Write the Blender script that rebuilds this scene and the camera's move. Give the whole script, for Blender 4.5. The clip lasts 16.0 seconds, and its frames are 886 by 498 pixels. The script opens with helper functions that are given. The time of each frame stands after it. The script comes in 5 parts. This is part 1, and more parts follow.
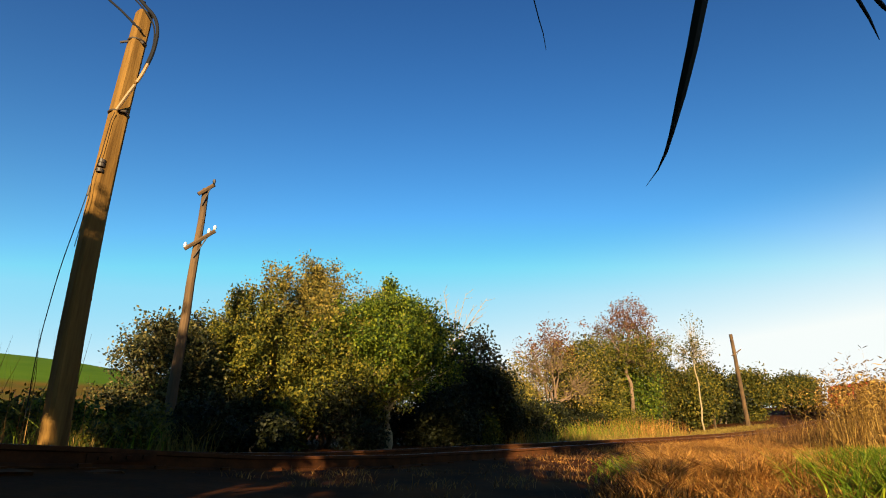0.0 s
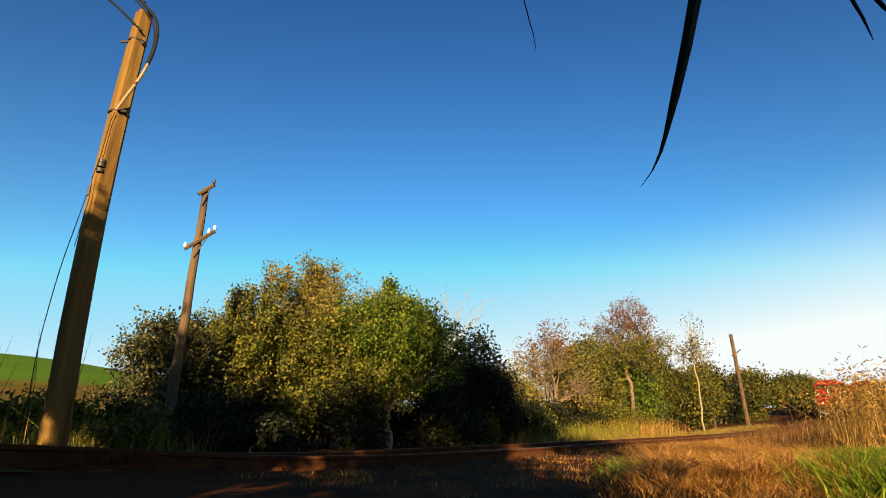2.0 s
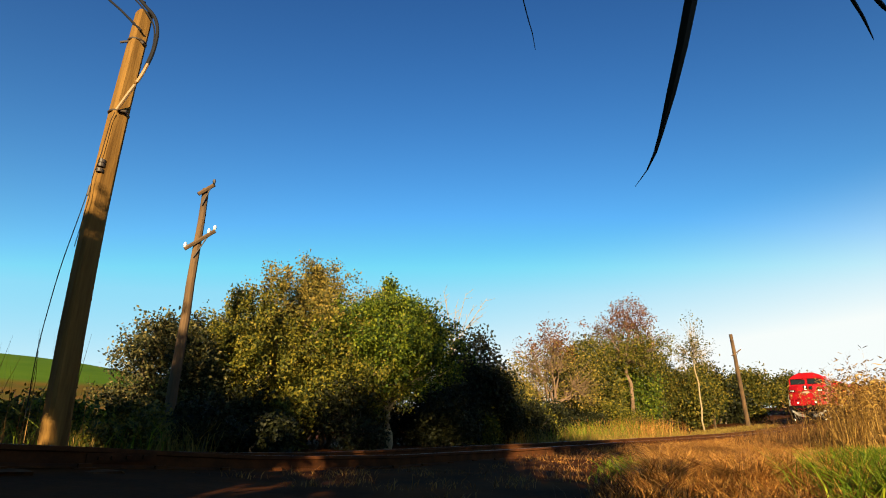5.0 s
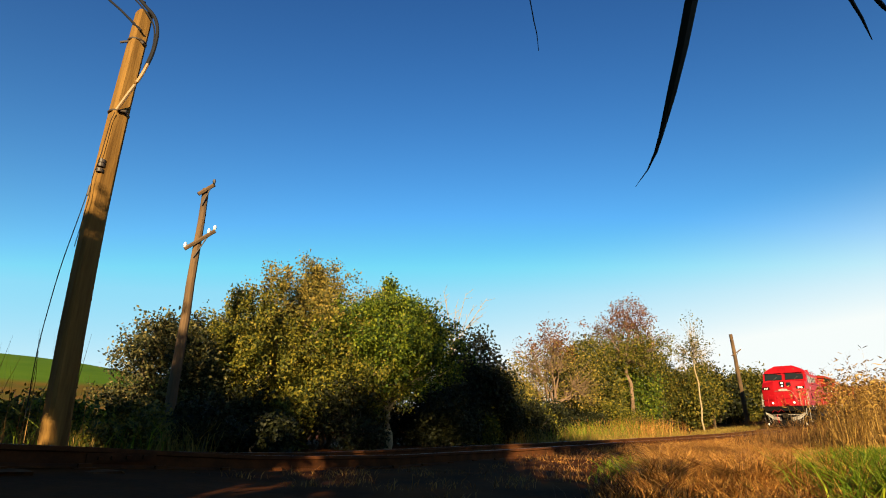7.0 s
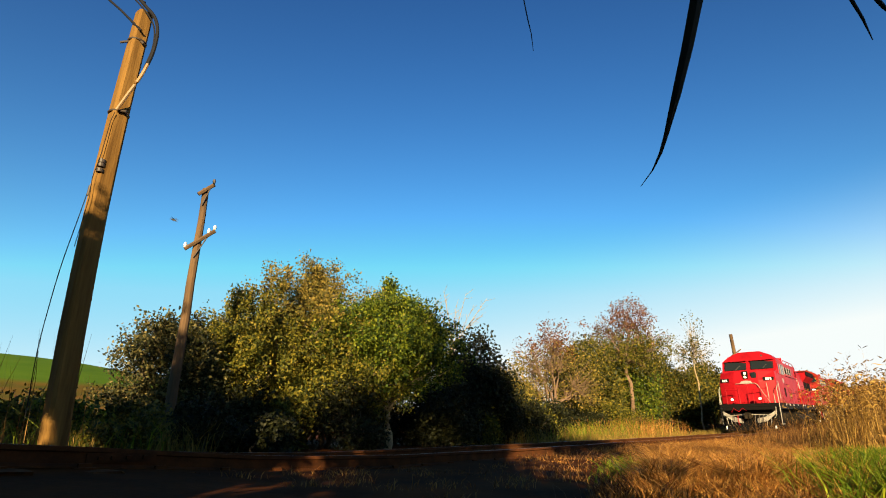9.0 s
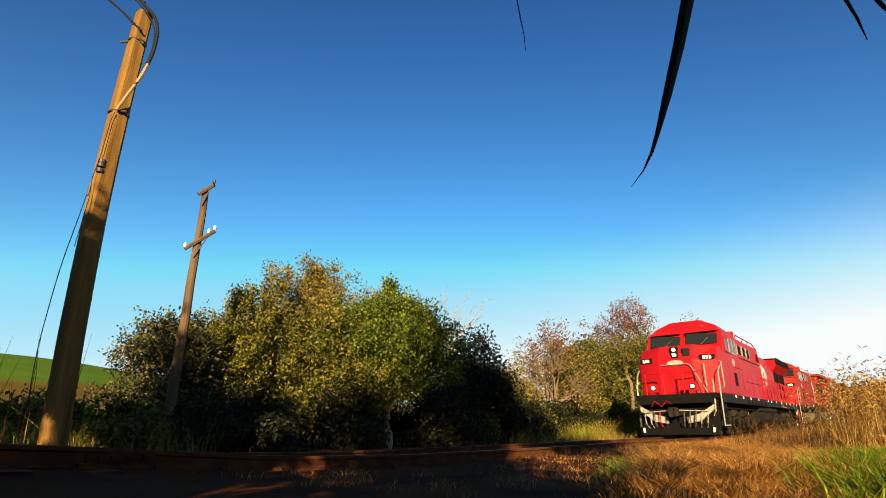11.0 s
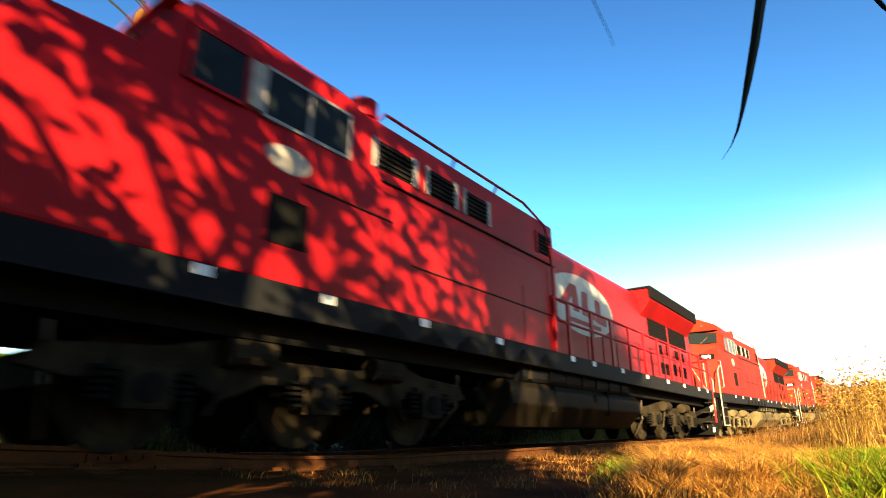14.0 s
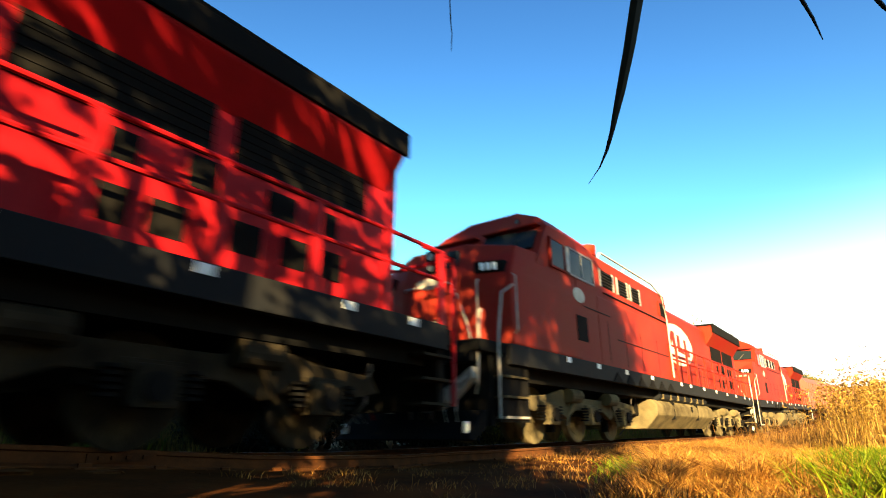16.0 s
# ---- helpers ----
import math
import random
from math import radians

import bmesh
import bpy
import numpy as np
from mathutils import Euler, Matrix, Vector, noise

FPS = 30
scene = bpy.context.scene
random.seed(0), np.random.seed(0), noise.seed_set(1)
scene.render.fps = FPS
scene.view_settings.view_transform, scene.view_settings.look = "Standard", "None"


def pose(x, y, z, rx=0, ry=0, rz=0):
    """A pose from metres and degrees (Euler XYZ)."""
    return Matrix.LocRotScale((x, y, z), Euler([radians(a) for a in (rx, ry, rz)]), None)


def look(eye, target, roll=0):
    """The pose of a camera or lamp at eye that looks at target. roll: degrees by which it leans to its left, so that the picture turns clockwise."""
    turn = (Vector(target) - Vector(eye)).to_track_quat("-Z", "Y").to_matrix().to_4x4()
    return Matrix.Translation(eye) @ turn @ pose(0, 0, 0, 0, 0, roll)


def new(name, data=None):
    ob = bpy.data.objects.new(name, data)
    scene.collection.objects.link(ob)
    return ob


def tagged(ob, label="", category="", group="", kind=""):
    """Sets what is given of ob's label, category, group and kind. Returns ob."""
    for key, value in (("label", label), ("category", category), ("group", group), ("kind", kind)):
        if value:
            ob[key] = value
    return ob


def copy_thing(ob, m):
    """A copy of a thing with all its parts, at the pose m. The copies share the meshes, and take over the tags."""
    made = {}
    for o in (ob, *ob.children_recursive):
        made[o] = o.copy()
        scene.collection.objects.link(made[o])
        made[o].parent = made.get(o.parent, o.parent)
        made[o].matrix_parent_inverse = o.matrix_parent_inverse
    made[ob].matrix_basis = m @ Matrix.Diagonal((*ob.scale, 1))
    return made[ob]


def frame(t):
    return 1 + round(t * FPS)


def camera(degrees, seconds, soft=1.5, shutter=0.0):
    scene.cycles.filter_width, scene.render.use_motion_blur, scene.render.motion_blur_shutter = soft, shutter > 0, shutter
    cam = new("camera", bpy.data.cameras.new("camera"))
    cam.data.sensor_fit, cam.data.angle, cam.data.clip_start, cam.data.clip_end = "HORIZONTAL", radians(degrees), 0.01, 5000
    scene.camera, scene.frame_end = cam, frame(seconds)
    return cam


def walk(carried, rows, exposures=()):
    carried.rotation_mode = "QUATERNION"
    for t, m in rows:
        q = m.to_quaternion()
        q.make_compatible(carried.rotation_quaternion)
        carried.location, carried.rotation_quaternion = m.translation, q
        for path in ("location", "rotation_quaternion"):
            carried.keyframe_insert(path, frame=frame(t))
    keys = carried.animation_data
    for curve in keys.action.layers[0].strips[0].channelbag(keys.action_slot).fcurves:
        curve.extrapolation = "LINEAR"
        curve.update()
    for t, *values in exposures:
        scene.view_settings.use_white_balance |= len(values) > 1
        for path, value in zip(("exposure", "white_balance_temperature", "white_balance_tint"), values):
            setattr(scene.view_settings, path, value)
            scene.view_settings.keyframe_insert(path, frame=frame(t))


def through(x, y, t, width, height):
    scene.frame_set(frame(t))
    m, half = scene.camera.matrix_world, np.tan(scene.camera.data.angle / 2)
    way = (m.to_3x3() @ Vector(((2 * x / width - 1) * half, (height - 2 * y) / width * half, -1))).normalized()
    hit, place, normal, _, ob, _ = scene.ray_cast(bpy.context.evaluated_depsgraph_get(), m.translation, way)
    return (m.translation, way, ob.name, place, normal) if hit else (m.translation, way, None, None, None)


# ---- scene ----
# ---- the camera, low beside the track, standing still ----
EYE = Vector((0.0, 0.0, 0.172))
TILT = 0.3179
cam = camera(76.33, 16.0, soft=1.0, shutter=0.5)
VIEW = look(EYE, EYE + Vector((0, math.cos(TILT), math.sin(TILT))), roll=0.61)
EXPOSURES = [(0, 1.66, 6450, 5), (13.0, 1.66, 6450, 5), (13.4, 1.92, 6600, 5), (13.7, 2.35, 6750, 3), (14.0, 2.85, 7050, 0), (14.5, 3.0, 7450, -2), (16, 2.95, 7450, -2)]

# ---- light: low sun behind the camera, clear sky ----
TO_SUN = Vector((-0.05, -1.0, 0.27)).normalized()
world = bpy.data.worlds.new("sky")
scene.world = world
world.use_nodes = True
wn = world.node_tree.nodes
sky = wn.new("ShaderNodeTexSky")
sky.sky_type, sky.sun_disc = "NISHITA", False
sky.sun_elevation = math.asin(TO_SUN.z)
sky.sun_rotation = math.atan2(TO_SUN.x, TO_SUN.y)
sky.air_density, sky.dust_density, sky.ozone_density = 1.25, 0.3, 3.5
wl = world.node_tree.links
hue = wn.new("ShaderNodeHueSaturation")
hue.inputs["Saturation"].default_value = 1.27
wl.new(sky.outputs[0], hue.inputs["Color"])


def sums(tree, op, a, b, clamp=False):
    """One sum of two values in a node tree; a value may be a socket or a number."""
    n = tree.nodes.new("ShaderNodeMath")
    n.operation, n.use_clamp = op, clamp
    for k, v in enumerate((a, b)):
        if isinstance(v, (int, float)):
            n.inputs[k].default_value = v
        else:
            tree.links.new(v, n.inputs[k])
    return n.outputs[0]


# deep blue overhead paling to the horizon; caps dim the sun's glow for darker shade
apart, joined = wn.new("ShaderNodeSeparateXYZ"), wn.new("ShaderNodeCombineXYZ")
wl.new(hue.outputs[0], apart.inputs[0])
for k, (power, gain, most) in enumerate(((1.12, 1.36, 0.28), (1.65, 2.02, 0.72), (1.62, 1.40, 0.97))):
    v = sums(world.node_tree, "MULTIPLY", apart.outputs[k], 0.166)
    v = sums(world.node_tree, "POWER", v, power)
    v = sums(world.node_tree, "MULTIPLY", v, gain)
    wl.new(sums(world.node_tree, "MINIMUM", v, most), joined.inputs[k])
# white haze mixed into the sky's colour all round, low over the land, thicker to the right
way, up = wn.new("ShaderNodeTexCoord"), wn.new("ShaderNodeSeparateXYZ")
wl.new(way.outputs["Generated"], up.inputs[0])
thick = sums(world.node_tree, "ADD", sums(world.node_tree, "MULTIPLY", up.outputs["X"], 0.12), 0.315)
low = sums(world.node_tree, "DIVIDE", sums(world.node_tree, "SUBTRACT", thick, up.outputs["Z"]), 0.225, True)
low = sums(world.node_tree, "POWER", low, 2.1)
haze = wn.new("ShaderNodeMix")
haze.data_type = "RGBA"
haze.inputs[7].default_value = (0.98, 1.0, 1.0, 1)
wl.new(low, haze.inputs[0])
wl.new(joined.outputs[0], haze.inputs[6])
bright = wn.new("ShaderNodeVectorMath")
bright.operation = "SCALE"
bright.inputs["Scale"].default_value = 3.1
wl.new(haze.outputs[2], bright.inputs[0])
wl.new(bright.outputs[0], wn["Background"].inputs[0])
wn["Background"].inputs[1].default_value = 0.1
sun = new("sun", bpy.data.lights.new("sun", "SUN"))
sun.data.energy, sun.data.angle, sun.data.color = 5.0, radians(0.5), (1.0, 0.74, 0.42)
sun.matrix_world = look(TO_SUN * 50, (0, 0, 0))

# ---- the track's line: a gentle curve, s metres along it, w metres towards the camera ----
PHI, OFFSET, BEND = 0.6355, 5.8016, 0.0006
ALONG = Vector((math.sin(PHI), math.cos(PHI)))
ACROSS = Vector((math.cos(PHI), -math.sin(PHI)))


def rail_z(s):
    if s < 0:
        return 0.0
    c = min(s, 130.0)
    crest = max(0.0, min(s, 100.0) - 66.0)
    return -0.0014 * c + 0.0004 * c * c - 0.0009 * crest * crest + 2.56 * (1 - math.exp((c - s) / 25))


def on_track(s, w=0.0, z=0.0):
    a, b = math.sin(BEND * s) / BEND, (1 - math.cos(BEND * s)) / BEND
    tx, ty = math.cos(BEND * s), math.sin(BEND * s)
    a, b = a - w * ty, b + w * tx - OFFSET
    p = ALONG * a + ACROSS * b
    return Vector((p.x, p.y, rail_z(s) + z))


def settle(s):
    """How far the worn track has sunk or risen near the camera."""
    return float(np.interp(s, [-2, 1.6, 2.5, 3.5, 4.5, 6, 8, 10, 14, 20], [0.0, 0.08, 0.032, -0.03, -0.065, -0.095, -0.08, -0.06, -0.025, 0.0]))


def off_track(x, y):
    """How far along the track a place lies, and how far from its middle towards the camera."""
    s, w = x * ALONG.x + y * ALONG.y, x * ACROSS.x + y * ACROSS.y + OFFSET
    return s, w - 0.5 * BEND * min(max(s, 0.0), 200.0) ** 2


def ground_z(x, y):
    s, w = off_track(x, y)
    z = rail_z(s) - 0.24
    z += 0.055 * math.exp(-(w / 1.7) ** 2) + settle(s) * math.exp(-(w / 2.2) ** 2)
    if w < -2.5:
        z -= 0.10 * min(1.0, (-w - 2.5) / 3)
    bank = max(0.0, min(1.0, (w - 3.2) / 4.0)) * max(0.0, min(1.0, (s - 8) / 12.0))
    z += 0.25 * bank
    z += 21.5 * math.exp(-((x + 150) / 95) ** 2 - ((y - 165) / 80) ** 2)
    z += 0.05 * noise.noise(Vector((x * 0.6, y * 0.6, 0))) * (0.4 if abs(w) < 1.6 else 1.0)
    return z


# ---- building helpers ----
def finish(bm, name, mat, smooth=False):
    me = bpy.data.meshes.new(name)
    bmesh.ops.recalc_face_normals(bm, faces=bm.faces)
    bm.to_mesh(me)
    bm.free()
    me.materials.append(mat)
    if smooth:
        me.polygons.foreach_set("use_smooth", [True] * len(me.polygons))
    return me


def part(name, bm, mat, parent, label="", smooth=False):
    """Links a bmesh, or a finished mesh, as one object under a thing or a part."""
    me = bm if isinstance(bm, bpy.types.Mesh) else finish(bm, name, mat, smooth)
    ob = new(name, me)
    ob.parent = parent
    return tagged(ob, label) if label else ob


def thing(name, label, category, group="", kind="", m=None):
    ob = new(name)
    ob.empty_display_size = 0.2
    if m is not None:
        ob.matrix_world = m
    return tagged(ob, label, category, group, kind)


def box(bm, x0, x1, y0, y1, z0, z1, bevel=0.0):
    vs = [bm.verts.new((x, y, z)) for x in (x0, x1) for y in (y0, y1) for z in (z0, z1)]
    fs = [bm.faces.new([vs[i] for i in q]) for q in ((0, 1, 3, 2), (4, 6, 7, 5), (0, 4, 5, 1), (2, 3, 7, 6), (0, 2, 6, 4), (1, 5, 7, 3))]
    if bevel:
        es = list({e for f in fs for e in f.edges})
        bmesh.ops.bevel(bm, geom=es, offset=bevel, segments=2, affect="EDGES", profile=0.6)
    return bm


def boxes(*rows, bevel=0.0):
    bm = bmesh.new()
    for r in rows:
        box(bm, *r, bevel=bevel)
    return bm


def rod(bm, path, radius, sides=8, tip=None):
    """A round bar along a path; radius, or radius at the start and at the tip."""
    path = [Vector(p) for p in path]
    rings = []
    tip = radius if tip is None else tip
    for i, p in enumerate(path):
        a, b = path[max(0, i - 1)], path[min(len(path) - 1, i + 1)]
        t = (b - a).normalized()
        ref = Vector((0, 0, 1)) if abs(t.z) < 0.9 else Vector((1, 0, 0))
        u = t.cross(ref).normalized()
        v = t.cross(u)
        r = radius + (tip - radius) * i / max(1, len(path) - 1)
        rings.append([bm.verts.new(p + (u * math.cos(k * 2 * math.pi / sides) + v * math.sin(k * 2 * math.pi / sides)) * r) for k in range(sides)])
    for a, b in zip(rings, rings[1:]):
        for k in range(sides):
            bm.faces.new((a[k], a[(k + 1) % sides], b[(k + 1) % sides], b[k]))
    bm.faces.new(rings[0][::-1])
    bm.faces.new(rings[-1])
    return bm


def rods(radius, *paths, sides=8):
    bm = bmesh.new()
    for p in paths:
        rod(bm, p, radius, sides)
    return bm


def curved(path, steps=6):
    """A smooth curve through the points of a path."""
    p = [Vector(q) for q in path]
    p = [p[0] * 2 - p[1]] + p + [p[-1] * 2 - p[-2]]
    out = []
    for a, b, c, d in zip(p, p[1:], p[2:], p[3:]):
        for k in range(steps):
            f = k / steps
            out.append(0.5 * (2 * b + (c - a) * f + (2 * a - 5 * b + 4 * c - d) * f * f + (3 * b - a - 3 * c + d) * f ** 3))
    return out + [p[-2]]


def prism(bm, profile, axis, a, b, bevel=0.0):
    """A profile of 2D corners swept from a to b along an axis."""
    def at(q, h):
        return {"x": (h, q[0], q[1]), "y": (q[0], h, q[1]), "z": (q[0], q[1], h)}[axis]
    lo, hi = [bm.verts.new(at(q, a)) for q in profile], [bm.verts.new(at(q, b)) for q in profile]
    n = len(profile)
    fs = [bm.faces.new(lo[::-1]), bm.faces.new(hi)]
    for i in range(n):
        fs.append(bm.faces.new((lo[i], lo[(i + 1) % n], hi[(i + 1) % n], hi[i])))
    if bevel:
        bmesh.ops.recalc_face_normals(bm, faces=fs)
        bmesh.ops.bevel(bm, geom=list({e for f in fs for e in f.edges}), offset=bevel, segments=2, affect="EDGES", profile=0.6)
    return bm


def loft(bm, *rings):
    """A closed hull through rings of corners of equal count."""
    vs = [[bm.verts.new(p) for p in r] for r in rings]
    n = len(rings[0])
    bm.faces.new(vs[0][::-1])
    bm.faces.new(vs[-1])
    for a, b in zip(vs, vs[1:]):
        for i in range(n):
            bm.faces.new((a[i], a[(i + 1) % n], b[(i + 1) % n], b[i]))
    return bm


def disc(bm, c, axis, r, depth, sides=20, r2=None):
    """A short drum at c along a world axis."""
    d = {"x": Vector((1, 0, 0)), "y": Vector((0, 1, 0)), "z": Vector((0, 0, 1))}[axis] * depth * 0.5
    return rod(bm, [Vector(c) - d, Vector(c) + d], r, sides, r2)


def faces_mesh(name, verts, per, mats, which=None):
    """Many separate flat pieces, each of per corners, as one mesh."""
    verts = np.asarray(verts, dtype=np.float32).reshape(-1, 3)
    n = len(verts) // per
    me = bpy.data.meshes.new(name)
    me.vertices.add(len(verts))
    me.vertices.foreach_set("co", verts.ravel())
    me.loops.add(len(verts))
    me.loops.foreach_set("vertex_index", np.arange(len(verts), dtype=np.int32))
    me.polygons.add(n)
    me.polygons.foreach_set("loop_start", np.arange(0, len(verts), per, dtype=np.int32))
    for m in mats:
        me.materials.append(m)
    if which is not None:
        me.polygons.foreach_set("material_index", np.asarray(which, dtype=np.int32))
    me.update(calc_edges=True)
    return me


# ---- materials ----
def paint(name, base, second=None, rough=0.5, metal=0.0, scale=6.0, amount=0.5, bump=0.1, fine=60.0, spec=0.5, glow=0.0, stretch=(1, 1, 1)):
    """A surface of two mottled tones, at a large and a fine scale, with relief."""
    m = bpy.data.materials.new(name)
    m.use_nodes = True
    t = m.node_tree
    p = t.nodes["Principled BSDF"]
    second = second or tuple(c * 0.6 for c in base)
    co = t.nodes.new("ShaderNodeTexCoord")
    mp = t.nodes.new("ShaderNodeMapping")
    mp.inputs["Scale"].default_value = stretch
    t.links.new(co.outputs["Object"], mp.inputs[0])
    n1, n2 = t.nodes.new("ShaderNodeTexNoise"), t.nodes.new("ShaderNodeTexNoise")
    n1.inputs["Scale"].default_value, n2.inputs["Scale"].default_value = scale, fine
    n1.inputs["Detail"].default_value = n2.inputs["Detail"].default_value = 5
    for n in (n1, n2):
        t.links.new(mp.outputs[0], n.inputs["Vector"])
    add = t.nodes.new("ShaderNodeMath")
    add.operation = "MULTIPLY_ADD"
    add.inputs[1].default_value = 0.35
    t.links.new(n2.outputs[0], add.inputs[0])
    t.links.new(n1.outputs[0], add.inputs[2])
    ramp = t.nodes.new("ShaderNodeMapRange")
    ramp.inputs[1].default_value, ramp.inputs[2].default_value = 0.45, 0.9
    ramp.inputs[4].default_value = amount
    t.links.new(add.outputs[0], ramp.inputs[0])
    mix = t.nodes.new("ShaderNodeMix")
    mix.data_type = "RGBA"
    mix.inputs[6].default_value, mix.inputs[7].default_value = (*base, 1), (*second, 1)
    t.links.new(ramp.outputs[0], mix.inputs[0])
    t.links.new(mix.outputs[2], p.inputs["Base Color"])
    p.inputs["Roughness"].default_value, p.inputs["Metallic"].default_value = rough, metal
    p.inputs["Specular IOR Level"].default_value = spec
    if bump:
        b = t.nodes.new("ShaderNodeBump")
        b.inputs["Strength"].default_value, b.inputs["Distance"].default_value = bump, 0.02
        t.links.new(add.outputs[0], b.inputs["Height"])
        t.links.new(b.outputs[0], p.inputs["Normal"])
    if glow:
        p.inputs["Emission Color"].default_value = (1.0, 0.74, 0.34, 1)
        p.inputs["Emission Strength"].default_value = glow
    return m


def leafy(name, a, b, c=None, through=0.15, rough=0.6, spec=0.18):
    """Leaves or blades: each one its own tone between two or three colours, light passing through."""
    m = bpy.data.materials.new(name)
    m.use_nodes = True
    t = m.node_tree
    p, out = t.nodes["Principled BSDF"], t.nodes["Material Output"]
    g = t.nodes.new("ShaderNodeNewGeometry")
    r = t.nodes.new("ShaderNodeValToRGB")
    r.color_ramp.elements[0].color, r.color_ramp.elements[1].color = (*a, 1), (*(c or b), 1)
    e = r.color_ramp.elements.new(0.55)
    e.color = (*b, 1)
    t.links.new(g.outputs["Random Per Island"], r.inputs[0])
    t.links.new(r.outputs[0], p.inputs["Base Color"])
    p.inputs["Roughness"].default_value, p.inputs["Specular IOR Level"].default_value = rough, spec
    tr, mx = t.nodes.new("ShaderNodeBsdfTranslucent"), t.nodes.new("ShaderNodeMixShader")
    t.links.new(r.outputs[0], tr.inputs[0])
    mx.inputs[0].default_value = through
    t.links.new(p.outputs[0], mx.inputs[1])
    t.links.new(tr.outputs[0], mx.inputs[2])
    t.links.new(mx.outputs[0], out.inputs[0])
    return m


RED = paint("red_paint", (0.31, 0.006, 0.011), (0.18, 0.004, 0.007), rough=0.45, scale=1.1, amount=0.8, bump=0.02, fine=14, spec=0.08, stretch=(1, 1, 0.5))
RED_BROWNISH = paint("brownish_red_paint", (0.21, 0.010, 0.008), (0.19, 0.028, 0.012), rough=0.6, scale=0.9, amount=0.65, bump=0.03, fine=25, spec=0.06)
DARK = paint("dark_grey_paint", (0.008, 0.009, 0.011), (0.015, 0.013, 0.011), rough=0.65, scale=2.5, amount=0.6, bump=0.03, spec=0.05)
BLACK = paint("sooty_black", (0.005, 0.005, 0.005), (0.010, 0.008, 0.006), spec=0.04, rough=0.8, scale=4, bump=0.05)
# dirty steel and tank darkened for shade; the sandy copy is paled for sun
GRIME_SHADED = paint("shaded_grimy_steel", (0.036, 0.027, 0.016), (0.005, 0.004, 0.003), rough=0.9, spec=0.06, scale=3.5, amount=0.9, bump=0.2)
TANK_SHADED = paint("shaded_dusty_tank", (0.020, 0.015, 0.009), (0.004, 0.0035, 0.003), spec=0.04, rough=0.65, scale=1.6, amount=0.8, bump=0.05, stretch=(1, 1, 0.4))
DUST_SUNLIT = paint("sunlit_sandy_dust", (0.16, 0.125, 0.065), (0.035, 0.027, 0.016), rough=0.95, spec=0.04, scale=2.5, amount=0.9, bump=0.2)
PALE = paint("pale_grey_paint", (0.33, 0.30, 0.25), (0.12, 0.10, 0.075), rough=0.5, scale=8, amount=0.6, bump=0.03)
# pale grey dimmed to put shade into the intake posts' colour
SHADE_GREY = paint("shade_dimmed_grey_paint", (0.26, 0.25, 0.24), (0.14, 0.12, 0.11), rough=0.6, scale=8, amount=0.6, bump=0.03)
WHITE = paint("white_marking", (0.78, 0.78, 0.74), (0.5, 0.48, 0.42), rough=0.5, scale=5, amount=0.5, bump=0.02)
# mottled copy of the white, greyed to put shade on the oval
SHADED_WHITE = paint("shade_greyed_white_marking", (0.52, 0.52, 0.47), (0.27, 0.27, 0.24), rough=0.6, scale=3, amount=0.8, bump=0.02, fine=25)
BAR = paint("pale_lettering", (0.85, 0.85, 0.8), (0.7, 0.7, 0.66), rough=0.5, bump=0)
GLASS = paint("dark_cab_glass", (0.012, 0.016, 0.018), (0.012, 0.014, 0.015), rough=0.1, bump=0, spec=0.08)
LAMP = paint("lit_headlight", (0.9, 0.88, 0.8), (0.9, 0.88, 0.8), rough=0.2, bump=0, glow=1.15)
WAGON = paint("rust_red_wagon", (0.20, 0.05, 0.03), (0.10, 0.045, 0.03), rough=0.7, scale=1.5, amount=0.9, bump=0.08)
RAIL = paint("rusty_rail", (0.095, 0.032, 0.009), (0.022, 0.010, 0.005), rough=0.8, scale=6, amount=0.8, bump=0.2, spec=0.08)
RAILTOP = paint("worn_rail_head", (0.22, 0.15, 0.11), (0.12, 0.075, 0.05), rough=0.45, metal=0.4, scale=4, bump=0.02)
SLEEPER = paint("weathered_sleeper", (0.15, 0.058, 0.016), (0.03, 0.013, 0.006), rough=0.9, scale=5, amount=0.9, bump=0.5, stretch=(1, 0.3, 1), spec=0.05)
POLE = paint("weathered_timber", (0.235, 0.128, 0.033), (0.035, 0.015, 0.005), rough=0.9, spec=0.08, scale=7, amount=0.7, bump=0.5, fine=50, stretch=(1, 1, 0.08))
POLE_GREY = paint("grey_timber", (0.12, 0.066, 0.024), (0.022, 0.012, 0.006), rough=0.9, scale=7, amount=0.8, bump=0.5, stretch=(1, 1, 0.1))
IRON = paint("dark_iron", (0.03, 0.025, 0.02), (0.07, 0.04, 0.02), rough=0.6, scale=20, bump=0.1)
CHINA = paint("white_porcelain", (0.6, 0.6, 0.58), (0.4, 0.38, 0.35), rough=0.15, scale=20, amount=0.4, bump=0)
CABLE = paint("black_cable", (0.010, 0.010, 0.012), (0.016, 0.016, 0.018), rough=0.7, bump=0, spec=0.1)
CABLE_TAN = paint("tan_conduit", (0.26, 0.15, 0.055), (0.15, 0.085, 0.035), rough=0.6, bump=0.05)
BARK = paint("bark", (0.16, 0.11, 0.07), (0.06, 0.045, 0.03), rough=0.95, scale=10, amount=0.9, bump=0.8, stretch=(1, 1, 0.25))
BARK_PALE = paint("pale_bark", (0.33, 0.25, 0.14), (0.14, 0.10, 0.055), rough=0.9, scale=9, amount=0.8, bump=0.5, stretch=(1, 1, 0.3))
